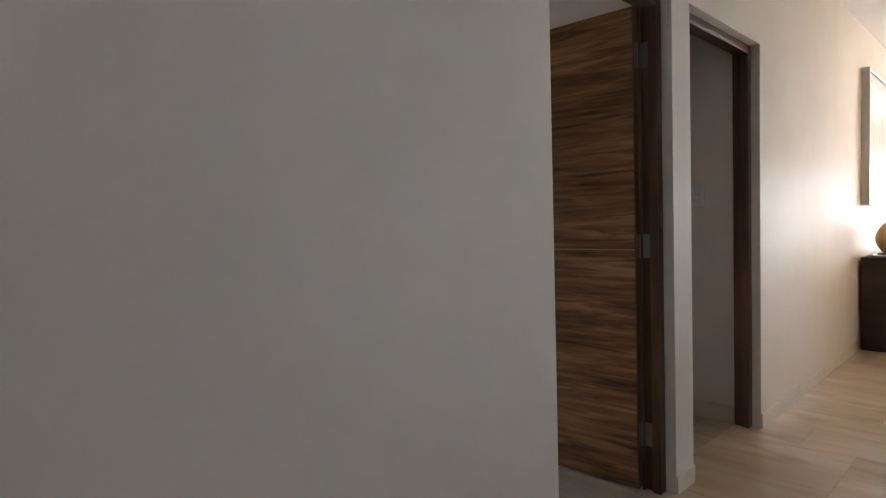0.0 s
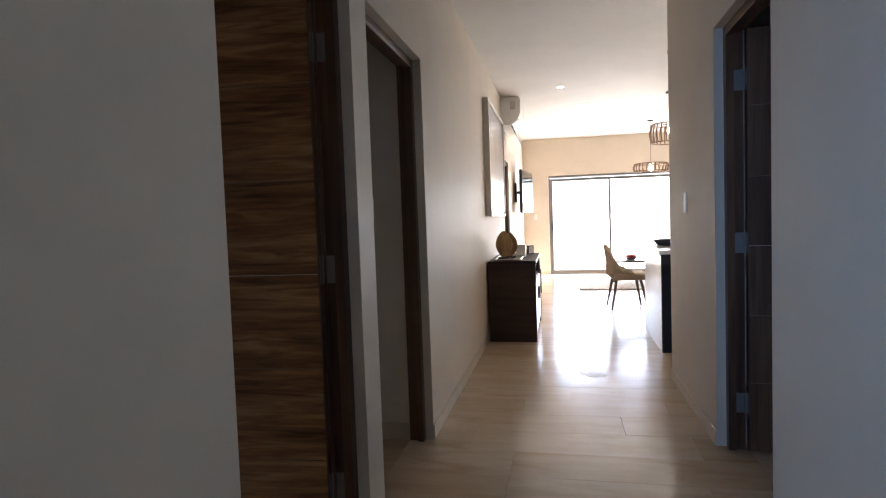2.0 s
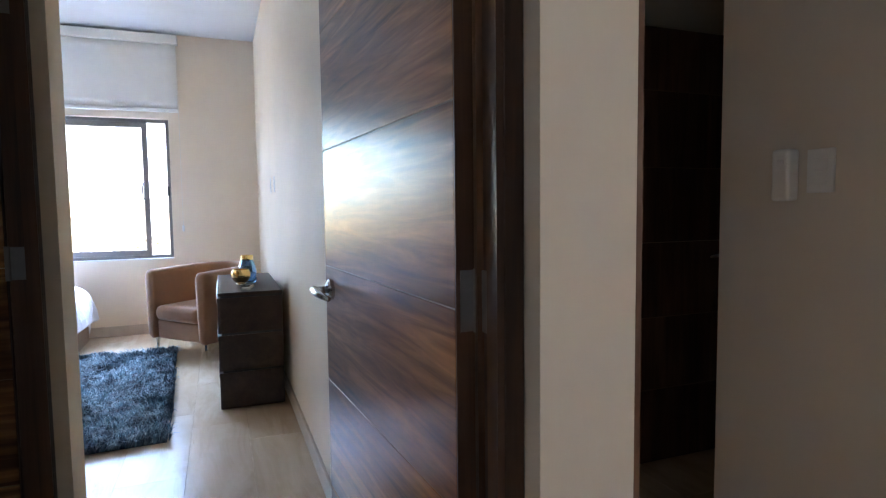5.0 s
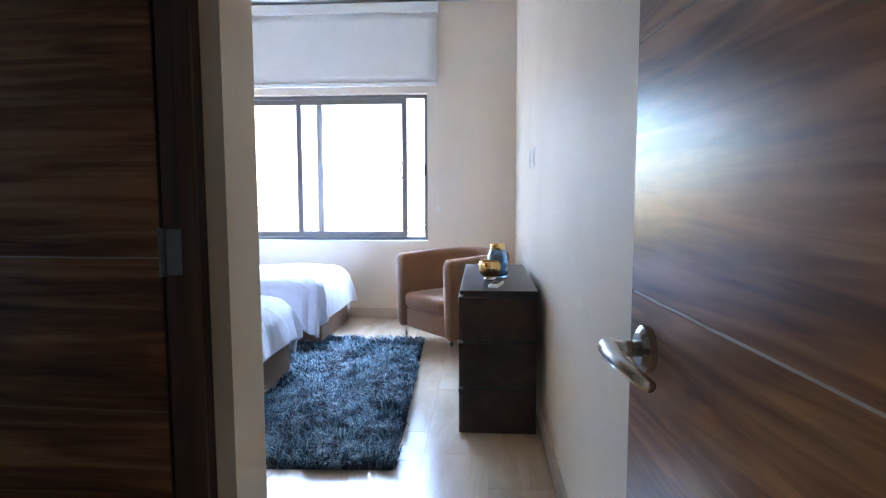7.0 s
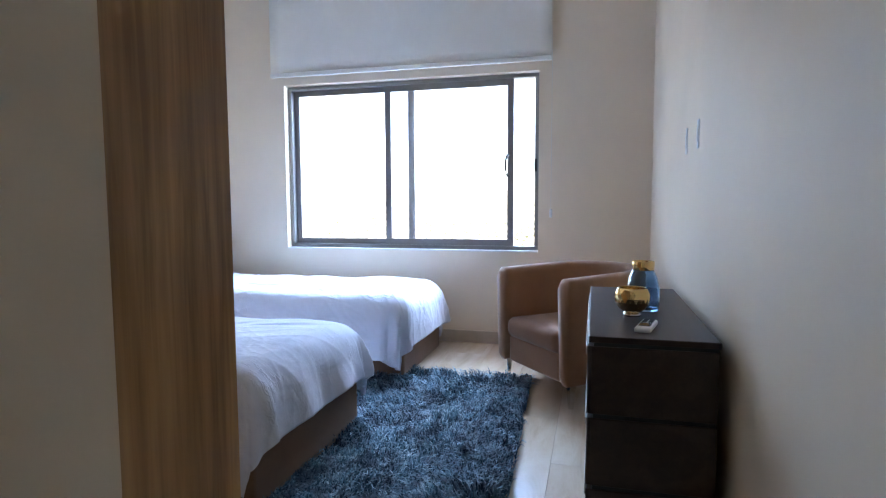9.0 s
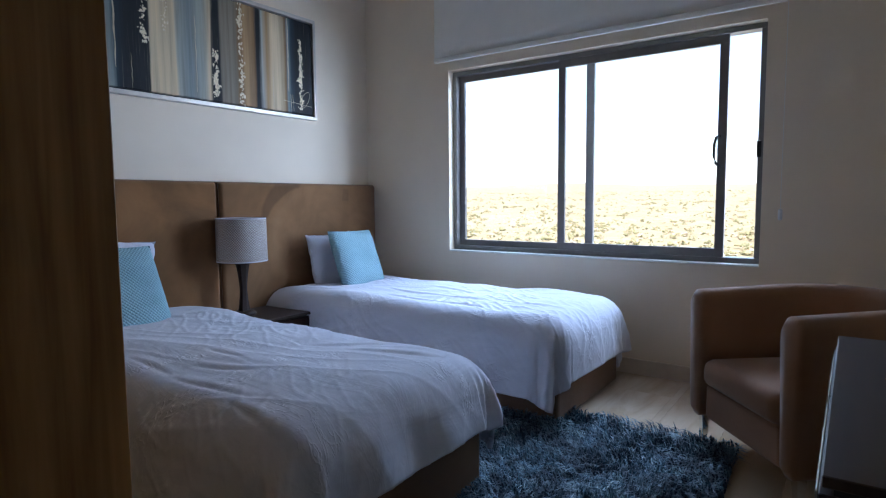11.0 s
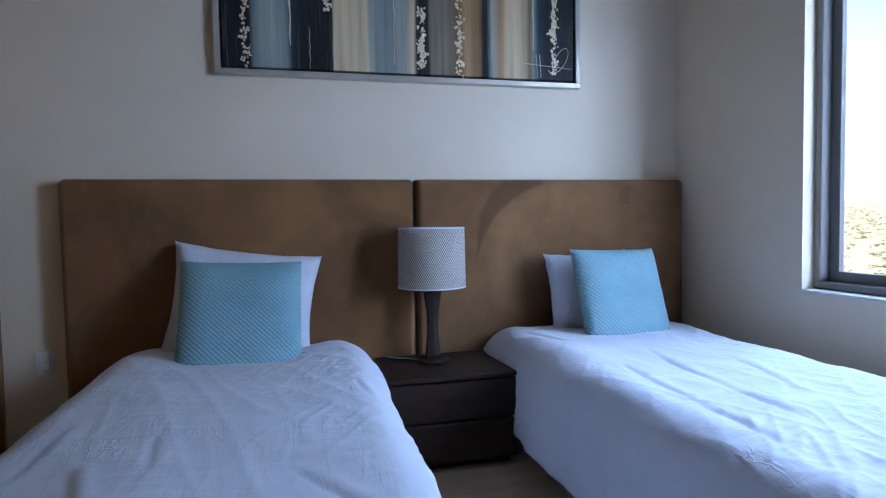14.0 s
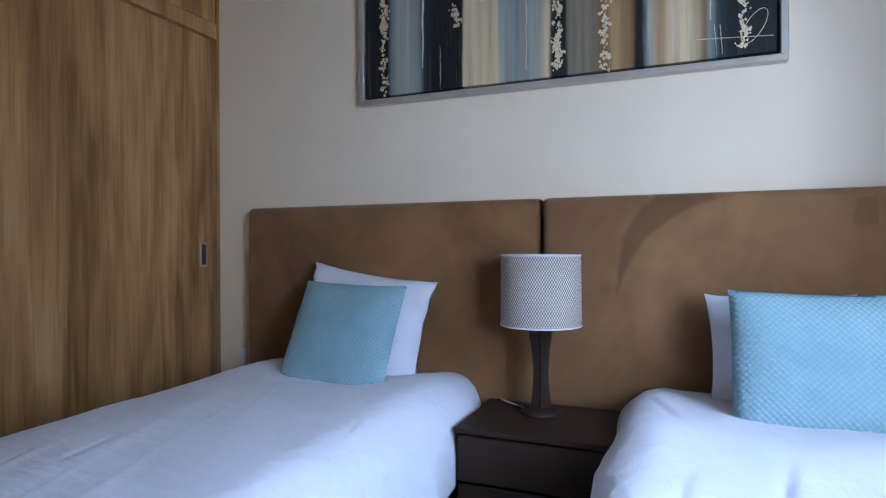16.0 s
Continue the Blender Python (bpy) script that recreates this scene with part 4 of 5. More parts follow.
def canvas_material():
    n = Nodes("abstract_bands", 0.55, spec=0.3)
    tex = n.tree.nodes.new("ShaderNodeTexCoord")
    sep = n.tree.nodes.new("ShaderNodeSeparateXYZ")
    n.tree.links.new(tex.outputs["Object"], sep.inputs["Vector"])
    m = n.node("ShaderNodeMapping", Vector=tex.outputs["Object"])
    m.inputs["Scale"].default_value = (9, 1, 0.7)
    wob = n.noise(m.outputs["Vector"], 2.2, 5, 0.6)
    u = n.math("ADD", n.math("MULTIPLY", sep.outputs["X"], -0.555), 0.5)
    u = n.math("ADD", u, n.math("MULTIPLY", n.math("SUBTRACT", wob, 0.5), 0.022))
    r = n.tree.nodes.new("ShaderNodeValToRGB")
    n.tree.links.new(u, r.inputs["Fac"])
    ink, navy, blue, pale = (0.014, 0.016, 0.018), (0.025, 0.045, 0.06), (0.24, 0.29, 0.28), (0.40, 0.40, 0.34)
    cream, brown, tan, grey = (0.68, 0.54, 0.34), (0.22, 0.12, 0.05), (0.48, 0.30, 0.14), (0.25, 0.21, 0.15)
    stops = [(0.0, ink), (0.072, ink), (0.085, blue), (0.13, pale), (0.165, blue), (0.180, navy), (0.205, ink), (0.285, ink), (0.292, cream), (0.375, cream), (0.388, pale), (0.43, blue), (0.485, pale), (0.512, cream), (0.520, ink), (0.550, ink), (0.560, grey), (0.615, grey), (0.635, brown), (0.665, tan), (0.705, brown), (0.715, ink), (0.728, ink), (0.738, pale), (0.765, tan), (0.79, cream), (0.83, cream), (0.855, brown), (0.866, blue), (0.885, navy), (0.91, ink)]
    while len(r.color_ramp.elements) < len(stops):
        r.color_ramp.elements.new(0.5)
    for e, (at, c) in zip(r.color_ramp.elements, stops):
        e.position, e.color = at, (*c, 1)
    m2 = n.node("ShaderNodeMapping", Vector=tex.outputs["Object"])
    m2.inputs["Scale"].default_value = (60, 1, 1.6)
    strk = n.noise(m2.outputs["Vector"], 1.0, 5, 0.65)
    m3 = n.node("ShaderNodeMapping", Vector=tex.outputs["Object"])
    m3.inputs["Scale"].default_value = (26, 1, 0.9)
    broad = n.noise(m3.outputs["Vector"], 1.0, 4, 0.6)
    worked = n.mix(0.75, r.outputs["Color"], n.ramp(broad, (0.3, (0.55, 0.52, 0.50)), (0.55, (1, 1, 1)), (0.75, (1.25, 1.22, 1.15))), "MULTIPLY")
    n.colour(n.mix(n.span(n.ramp(strk, (0.58, (0, 0, 0)), (0.80, (1, 1, 1))), 0.0, 0.3), worked, (0.55, 0.47, 0.34)))
    n.bump(strk, 0.3, 0.002)
    return n.mat


CANVAS = canvas_material()
wall_art()

# ---- bedroom: wardrobe, dresser, armchair ----


def wardrobe():
    y0, y1 = -1.513, 1.162
    t = thing("wardrobe", "built-in oak laminate wardrobe with sliding doors", "wardrobe", room(-3.35, y0, 0))
    d, l = 0.612, y1 - y0
    part("end_panel", box(0.0, d, l - 0.025, l, 0, BED_H - 0.004, 0.002), OAK, t)
    part("side_panel", box(0.0, d, 0.0, 0.022, 0, BED_H - 0.004, 0.002), OAK, t)
    part("back_panel", box(d - 0.012, d, 0.022, l - 0.025, 0.002, BED_H - 0.006), OAK, t)
    part("plinth", box(0.035, d - 0.014, 0.022, l - 0.025, 0.0, 0.06), OAK, t)
    part("rail", box(0.0, d - 0.014, 0.022, l - 0.025, 2.262, 2.345, 0.002), OAK, t, "oak rail over the sliding doors")
    mid = l / 2
    for a, b, x in ((0.024, mid + 0.03, 0.030), (mid - 0.03, l - 0.027, 0.060)):
        leaf = part("sliding_door", box(x, x + 0.024, a, b, 0.062, 2.26, 0.002), OAK, t)
        hy = a + 0.07 if a < 0.5 else b - 0.07
        cup = box(x - 0.002, x + 0.0005, hy - 0.024, hy + 0.024, 0.985, 1.125, 0.001)
        pull = part("pull", cup, STEEL, leaf, "flush steel pull")
        # Dark plate on the pull colours in the shade of its hollow
        part("recess", box(x - 0.004, x - 0.002, hy - 0.013, hy + 0.013, 1.0, 1.11), DARK_GREY, pull)
    n = 4
    for k in range(n):
        a, b = 0.024 + (l - 0.051) * k / n, 0.024 + (l - 0.051) * (k + 1) / n
        part("upper_door", box(0.004, 0.024, a + 0.002, b - 0.002, 2.348, BED_H - 0.03, 0.002), OAK, t)
    part("top_trim", box(0.0, 0.03, 0.022, l - 0.025, BED_H - 0.03, BED_H - 0.004), OAK, t)


wardrobe()


def dresser():
    x0, x1, y0, y1, h = -5.10, -4.0, 1.99, 2.368, 0.735
    t = thing("dresser", "dark brown chest of drawers with steel pulls", "dresser", room((x0 + x1) / 2, (y0 + y1) / 2, 0))
    w, d = (x1 - x0) / 2, (y1 - y0) / 2
    part("top", box(-w - 0.004, w + 0.004, -d - 0.004, d + 0.004, h - 0.020, h, 0.002), ESPRESSO, t)
    zs = [0.0, 0.240, 0.476, h - 0.026]
    part("carcass", box(-w + 0.008, w - 0.008, -d + 0.012, d, 0.008, h - 0.021), BLACK, t)
    for lo, hi in zip(zs, zs[1:]):
        part("end_panel", box(w - 0.0075, w, -d + 0.004, d, lo + 0.007, hi - 0.007, 0.002), ESPRESSO, t)
        part("end_panel", box(-w, -w + 0.0075, -d + 0.004, d, lo + 0.007, hi - 0.007, 0.002), ESPRESSO, t)
        for a, b in ((-w, -0.003), (0.003, w)):
            drawer = part("drawer", box(a + 0.002, b - 0.002, -d - 0.008, -d + 0.0115, lo + 0.007, hi - 0.007, 0.002), ESPRESSO, t)
            part("pull", box(a + 0.03, b - 0.03, -d - 0.013, -d - 0.0085, hi - 0.040, hi - 0.014, 0.0015), STEEL, drawer, "long steel finger pull")
    for sx in (-1, 1):
        for sy in (-1, 1):
            part("foot", box(sx * (w - 0.06) - 0.025, sx * (w - 0.06) + 0.025, sy * (d - 0.05) - 0.025, sy * (d - 0.05) + 0.025, 0, 0.008), BLACK, t)


dresser()

vase = thing("vase", "blue glass vase with a gold neck", "vase", room(-4.497, 2.184, 0.736))
part("body", lathe([(0.0, 0.0), (0.054, 0.0), (0.060, 0.005), (0.063, 0.04), (0.062, 0.085), (0.053, 0.128), (0.041, 0.155), (0.038, 0.166), (0.035, 0.166), (0.038, 0.153), (0.050, 0.126), (0.058, 0.085), (0.059, 0.04), (0.053, 0.012), (0.0, 0.010)], 40), BLUE_GLASS, vase, "clear blue glass", smooth=True)
part("neck", lathe([(0.0400, 0.158), (0.0410, 0.159), (0.0415, 0.190), (0.0405, 0.191), (0.0390, 0.190), (0.0387, 0.159), (0.0400, 0.158)], 40), GOLD, vase, "polished gold band", smooth=True)


def gold_bowl():
    t = thing("bowl", "faceted gold bowl on a small foot", "bowl", room(-4.367, 2.137, 0.736))
    bm = bmesh.new()
    bmesh.ops.create_icosphere(bm, subdivisions=3, radius=0.063)
    bmesh.ops.dissolve_limit(bm, angle_limit=radians(9), verts=bm.verts, edges=bm.edges)
    for v in bm.verts:
        v.co.z *= 0.97
    geom = list(bm.verts) + list(bm.edges) + list(bm.faces)
    bmesh.ops.bisect_plane(bm, geom=geom, plane_co=(0, 0, 0.036), plane_no=(0, 0, 1), clear_outer=True)
    for v in bm.verts:
        v.co.z += 0.069
    ob = part("shell", bm, GOLD, t)
    s = ob.modifiers.new("thick", "SOLIDIFY")
    s.thickness, s.offset = 0.003, -1
    part("foot", lathe([(0.0, 0.0), (0.030, 0.0), (0.032, 0.004), (0.030, 0.012), (0.0, 0.012)], 28), CHROME, t, "steel foot", smooth=True)


gold_bowl()

remote = thing("remote_control", "white air conditioner remote with grey screen", "remote", room(-4.150, 2.170, 0.736, 0, 0, 166))
part("case", box(-0.078, 0.078, -0.026, 0.026, 0, 0.018, 0.007, 3), PLASTIC, remote)
part("screen", box(-0.05, 0.0, -0.019, 0.019, 0.0175, 0.0195, 0.001), SCREEN, remote)
for i in range(3):
    for j in range(2):
        part("button", box(0.012 + i * 0.02, 0.026 + i * 0.02, -0.017 + j * 0.019, -0.002 + j * 0.019, 0.0175, 0.020, 0.002), DARK_GREY, remote)


def armchair():
    t = thing("armchair", "tan suede tub armchair in the corner", "armchair", room(-5.86, 1.95, 0, 0, 0, 40))
    # local: the seat opens towards -y; a U-shaped shell, rounded on every edge
    bm = bmesh.new()
    n, prof = 48, []
    outer, thick, z0, z1 = 0.385, 0.115, 0.13, 0.735
    r = 0.045
    for cx, cz, a0 in ((r, z0 + 0.02, 180), (thick - r, z0 + 0.02, 270), (thick - r, z1 - r, 0), (r, z1 - r, 90)):
        rr = r if cz > 0.4 else 0.02
        for k in range(5):
            a = radians(a0 + 90 * k / 4)
            prof.append((cx + rr * math.cos(a), cz + rr * math.sin(a)))
    path = []
    straight = 0.40
    for i in range(9):
        path.append((Vector((outer, -straight + straight * i / 9, 0)), Vector((-1, 0, 0))))
    for i in range(25):
        a = math.pi * i / 24
        path.append((Vector((outer * math.cos(a), outer * math.sin(a) * 0.92, 0)), Vector((-math.cos(a), -math.sin(a), 0))))
    for i in range(1, 10):
        path.append((Vector((-outer, -straight * i / 9, 0)), Vector((1, 0, 0))))
    rings = []
    count = len(path)
    for k, (p, inward) in enumerate(path):
        along = k / (count - 1)
        rise = 0.025 * math.sin(math.pi * along)
        rings.append([bm.verts.new(p + inward * d + Vector((0, 0, z + (rise if z > 0.4 else 0)))) for d, z in prof])
    m = len(prof)
    for a, b in zip(rings, rings[1:]):
        for i in range(m):
            bm.faces.new((a[i], a[(i + 1) % m], b[(i + 1) % m], b[i]))
    for ring, sgn in ((rings[0], -1), (rings[-1], -1)):
        cap = [bm.verts.new(Vector((v.co.x, v.co.y - 0.018, v.co.z)).lerp(Vector((sum(w.co.x for w in ring) / m, v.co.y - 0.018, sum(w.co.z for w in ring) / m)), 0.10)) for v in ring]
        for i in range(m):
            bm.faces.new((ring[i], ring[(i + 1) % m], cap[(i + 1) % m], cap[i]))
        bm.faces.new(cap)
    part("shell", bm, CHAIR_SUEDE, t, "rounded suede back and arms", smooth=True)
    part("front_panel", box(-0.268, 0.268, -0.395, -0.05, 0.135, 0.30, 0.02, 3), CHAIR_SUEDE, t, smooth=False)
    bm = box(-0.266, 0.266, -0.425, 0.20, 0.295, 0.425, 0.05, 5)
    for v in bm.verts:
        if v.co.z > 0.35:
            v.co.z += 0.018 * max(0, 1 - (v.co.x / 0.27) ** 2) * max(0, 1 - ((v.co.y + 0.1) / 0.34) ** 2)
    part("seat_cushion", bm, CHAIR_SUEDE, t, smooth=True)
    for sx, sy in ((-0.33, -0.36), (0.33, -0.36), (-0.24, 0.22), (0.24, 0.22)):
        bm = box(sx - 0.02, sx + 0.02, sy - 0.02, sy + 0.02, 0.0, 0.135, 0.003)
        for v in bm.verts:
            if v.co.z < 0.05:
                v.co.x = sx + (v.co.x - sx) * 0.6
                v.co.y = sy + (v.co.y - sy) * 0.6
        part("leg", bm, CHROME, t, "tapered steel leg")


armchair()


def shag_rug():
    x0, x1, y0, y1 = -5.80, -3.56, 0.36, 1.66
    t = thing("rug", "shaggy blue-grey rug on the tile floor", "rug", room((x0 + x1) / 2, (y0 + y1) / 2, 0, 0, 0, 2.5))
    w, d = (x1 - x0) / 2, (y1 - y0) / 2
    part("backing", box(-w, w, -d, d, 0.001, 0.010, 0.003), RUG_BACK, t)
    rng = np.random.default_rng(4)
    count, clumps = 44000, 800
    gx, gy = rng.uniform(-w, w, clumps), rng.uniform(-d, d, clumps)
    g = rng.integers(0, clumps, count)
    px = np.clip(gx[g] + rng.normal(0, 0.042, count), -w - 0.01, w + 0.01)
    py = np.clip(gy[g] + rng.normal(0, 0.042, count), -d - 0.01, d + 0.01)
    length = rng.uniform(0.045, 0.085, count)
    # each clump leans its own way, in swirls
    ga = 2.2 * np.sin(gx * 3.1 + 1.7 * np.sin(gy * 4.3)) + 2.0 * np.cos(gy * 3.7 + gx * 1.9) + rng.normal(0, 0.9, clumps)
    ang = ga[g] + rng.normal(0, 0.35, count)
    lean = np.clip(rng.uniform(0.35, 0.95, clumps)[g] + rng.normal(0, 0.1, count), 0.2, 1.0)
    ca, sa = np.cos(ang), np.sin(ang)
    wide = rng.uniform(0.0022, 0.0042, count)
    sx, sy = -sa * wide, ca * wide
    verts = np.empty((count, 5, 3), np.float32)
    verts[:, 0] = np.stack([px - sx, py - sy, np.full(count, 0.008)], 1)
    verts[:, 1] = np.stack([px + sx, py + sy, np.full(count, 0.008)], 1)
    mx, my, mz = px + ca * length * lean * 0.4, py + sa * length * lean * 0.4, 0.008 + length * 0.55
    verts[:, 2] = np.stack([mx + sx, my + sy, mz], 1)
    verts[:, 3] = np.stack([mx - sx, my - sy, mz], 1)
    verts[:, 4] = np.stack([px + ca * length * lean, py + sa * length * lean, 0.008 + length * (1 - 0.55 * lean)], 1)
    idx = np.arange(count)[:, None] * 5
    quads = (idx + np.array([[0, 1, 2, 3]])).tolist()
    tris = (idx + np.array([[3, 2, 4]])).tolist()
    me = bpy.data.meshes.new("pile")
    me.from_pydata(verts.reshape(-1, 3).tolist(), [], quads + tris)
    me.materials.append(RUG_PILE)
    pile = new("pile", me)
    pile.parent = t
    tagged(pile, "long blue-grey pile", kind="stuff")


def rug_material():
    n = Nodes("rug_pile", 0.7, spec=0.25)
    g = n.tree.nodes.new("ShaderNodeNewGeometry")
    a = n.ramp(g.outputs["Random Per Island"], (0.0, (0.02, 0.055, 0.085)), (0.45, (0.06, 0.14, 0.19)), (0.78, (0.15, 0.28, 0.34)), (1.0, (0.40, 0.52, 0.56)))
    v = n.coords()
    b = n.noise(v, 8.0, 3, 0.6, 0.8)
    a = n.mix(n.span(n.ramp(b, (0.42, (0, 0, 0)), (0.56, (1, 1, 1))), 0.0, 0.92), a, (0.010, 0.030, 0.050))
    hi = n.noise(v, 13.0, 3, 0.6, 0.5)
    n.colour(n.mix(n.span(n.ramp(hi, (0.54, (0, 0, 0)), (0.68, (1, 1, 1))), 0.0, 0.6), a, (0.33, 0.46, 0.51)))
    n.set("Sheen Weight", 0.2)
    return n.mat


RUG_BACK = plain("rug_backing", (0.03, 0.05, 0.07), 0.9)
RUG_PILE = rug_material()
shag_rug()

# ---- switches and sockets ----


def wall_plate(name, m, label, category, rockers=2, w=0.075, h=0.118, group="", deep=0.009):
    """Local: plate in the x-z plane, facing -y."""
    t = thing(name, label, category, m, group)
    part("plate", box(-w / 2, w / 2, -deep, 0, -h / 2, h / 2, 0.0025, 2), PLASTIC, t)
    for k in range(rockers):
        z = (k - (rockers - 1) / 2) * h * 0.62 / max(1, rockers)
        s = h * 0.26 / max(1, rockers)
        part("rocker", box(-w * 0.28, w * 0.28, -deep - 0.003, -deep + 0.001, z - s, z + s, 0.0015), PLASTIC, t)
    return t


wall_plate("light_switch", pose(-1.283, 3.4995, 1.325), "white light switch on the lobby wall", "switch", 2)
fresh = thing("air_freshener", "small white wall dispenser beside the switch", "dispenser", pose(-1.375, 3.4995, 1.315))
part("case", box(-0.028, 0.028, -0.045, 0, -0.07, 0.075, 0.010, 3), PLASTIC, fresh)
part("nozzle", box(-0.012, 0.012, -0.048, -0.044, 0.03, 0.045, 0.003), PLASTIC, fresh)
wall_plate("light_switch", pose(EAST - 0.0005, 4.32, 1.305, 0, 0, -90), "white light switch with three rockers on the corridor wall", "switch", 3, 0.075, 0.13)
wall_plate("socket_plate", room(-4.767, BN + 0.0255, 1.437), "slim white socket plate on the bedroom wall", "socket", 1, 0.04, 0.12, "slim wall sockets", 0.004)
wall_plate("socket_plate", room(-5.077, BN + 0.0255, 1.437), "slim white socket plate on the bedroom wall", "socket", 1, 0.04, 0.12, "slim wall sockets", 0.004)
wall_plate("socket_plate", pose(-3.478, BS + 0.0005, 0.485, 0, 0, 180), "white power socket beside the headboard", "socket", 2, 0.075, 0.11)
wall_plate("light_switch", pose(-0.78, NORTH - 0.0005, 1.22), "white light switch beside the terrace door", "switch", 2)

# ---- hall and living room ----


def sideboard():
    t = thing("sideboard", "dark brown sideboard with open shelves by the corridor wall", "sideboard", pose(-0.718, 6.708, 0, 0, 0, math.degrees(SKEW)))
    w, l, h = 0.235, 0.61, 0.812
    part("end_panel", box(-w, w, -l, -l + 0.03, 0.0, h - 0.03, 0.002), ESPRESSO, t)
    part("end_panel", box(-w, w, l - 0.03, l, 0.0, h - 0.03, 0.002), ESPRESSO, t)
    part("top", box(-w - 0.002, w + 0.006, -l - 0.004, l + 0.004, h - 0.03, h, 0.003), ESPRESSO, t)
    part("back", box(-w, -w + 0.012, -l + 0.03, l - 0.03, 0.03, h - 0.03), ESPRESSO, t)
    part("bottom", box(-w, w - 0.02, -l + 0.03, l - 0.03, 0.05, 0.075), ESPRESSO, t)
    part("shelf", box(-w + 0.012, w - 0.02, -l + 0.03, l - 0.03, 0.58, 0.60), ESPRESSO, t)
    for k in range(2):
        a = -l + 0.034 + k * (l - 0.032)
        d = part("door", box(w - 0.02, w - 0.002, a, a + l - 0.036, 0.08, 0.575, 0.002), COUNTER, t, "pale glossy door")
        part("handle", box(w - 0.002, w + 0.014, a + (0.05 if k else l - 0.10), a + (0.065 if k else l - 0.085), 0.36, 0.48, 0.003), BLACK, d, "black bar handle")
    part("plinth", box(-w + 0.02, w - 0.04, -l + 0.03, l - 0.03, 0.0, 0.05), BLACK, t)


sideboard()


def leaf_sculpture(m, s, label):
    t = thing("sculpture", label, "sculpture", m, "gold leaf sculptures")
    bm = bmesh.new()
    rings = []
    for k in range(17):
        f = k / 16
        half = s * 0.34 * math.sin(math.pi * (0.06 + 0.90 * f)) ** 0.8
        deep = half * 0.34
        rings.append([bm.verts.new((deep * math.sin(a) + 0.02 * s * math.sin(2 * f), half * math.cos(a), 0.012 + s * f)) for a in [i * math.pi / 10 for i in range(20)]])
    for a, b in zip(rings, rings[1:]):
        for i in range(20):
            bm.faces.new((a[i], a[(i + 1) % 20], b[(i + 1) % 20], b[i]))
    bm.faces.new(rings[0])
    bm.faces.new(rings[-1])
    part("body", bm, OCHRE, t, smooth=True)
    part("foot", box(-0.035, 0.035, -0.06, 0.06, 0.0, 0.014, 0.003), DARK_GREY, t)


OCHRE = wood("ochre_carved_wood", (0.22, 0.12, 0.04), (0.38, 0.24, 0.09), (0.5, 0.34, 0.14), 2, 0.4)
tray = thing("tray", "flat grey tray on the sideboard", "tray", pose(-0.76, 6.42, 0.813))
part("plate", box(-0.14, 0.14, -0.24, 0.24, 0, 0.010, 0.004, 2), STEEL, tray)
part("rim", rod([(-0.13, -0.23, 0.012), (0.13, -0.23, 0.012), (0.13, 0.23, 0.012), (-0.13, 0.23, 0.012), (-0.13, -0.23, 0.012)], 0.004, 8), STEEL, tray)
leaf_sculpture(pose(-0.81, 6.36, 0.8235, 0, 0, 78), 0.27, "ochre leaf-shaped wooden sculpture on a grey tray")
leaf_sculpture(pose(-0.76, 6.47, 0.8235, 0, 0, 100), 0.25, "smaller ochre leaf-shaped wooden sculpture")
bm = box(-0.05, 0.05, -0.06, 0.06, 0, 0.13, 0.006, 2)
tagged(link_mesh("tissue_box", bm, PLASTIC), "small white box on the sideboard", "box").location = (-0.66, 6.72, 0.813)
photo = thing("photo_frame", "small black photo frame on the sideboard", "photo frame", pose(-0.58, 7.12, 0.813, 0, 0, 60))
part("border", box(-0.06, 0.06, -0.008, 0.008, 0, 0.10, 0.002), BLACK, photo)
part("print", box(-0.048, 0.048, -0.0095, -0.008, 0.012, 0.088), PLASTIC, photo)
part("strut", box(-0.01, 0.01, 0.008, 0.05, 0, 0.05), BLACK, photo)

def grey_picture_material():
    n = Nodes("varnished_grey_canvas", 0.3, spec=0.5)
    tall = n.noise(n.coords((1, 9, 0.9)), 1.2, 5, 0.6, 0.5)
    haze = n.noise(n.coords((1, 2.2, 1.4)), 1.0, 3)
    a = n.ramp(tall, (0.3, (0.08, 0.09, 0.10)), (0.5, (0.15, 0.16, 0.17)), (0.7, (0.26, 0.25, 0.23)))
    n.colour(n.mix(n.ramp(haze, (0.45, (0, 0, 0)), (0.7, (0.5, 0.5, 0.5))), a, (0.34, 0.31, 0.27)))
    n.set("Coat Weight", 0.4)
    n.set("Coat Roughness", 0.12)
    n.bump(tall, 0.15, 0.003)
    return n.mat


PALE_FRAME = plain("pale_silver_frame", (0.62, 0.58, 0.52), 0.45, 0.2)
picture = thing("painting", "tall varnished grey abstract picture in a deep pale frame", "painting", pose(-0.9755, 7.00, 1.862, 0, 0, math.degrees(SKEW)))
w, h = 0.80, 0.598
for a, b, c, d in ((-w, w, h - 0.03, h), (-w, w, -h, -h + 0.03), (-w, -w + 0.03, -h + 0.03, h - 0.03), (w - 0.03, w, -h + 0.03, h - 0.03)):
    part("frame_bar", box(0.0, 0.062, a, b, c, d, 0.003), PALE_FRAME, picture, "pale silvery frame bar")
part("backing", box(0.0, 0.02, -w + 0.03, w - 0.03, -h + 0.03, h - 0.03), BLACK, picture)
part("canvas", box(0.0205, 0.050, -w + 0.042, w - 0.042, -h + 0.042, h - 0.042, 0.003), grey_picture_material(), picture, "varnished grey canvas")


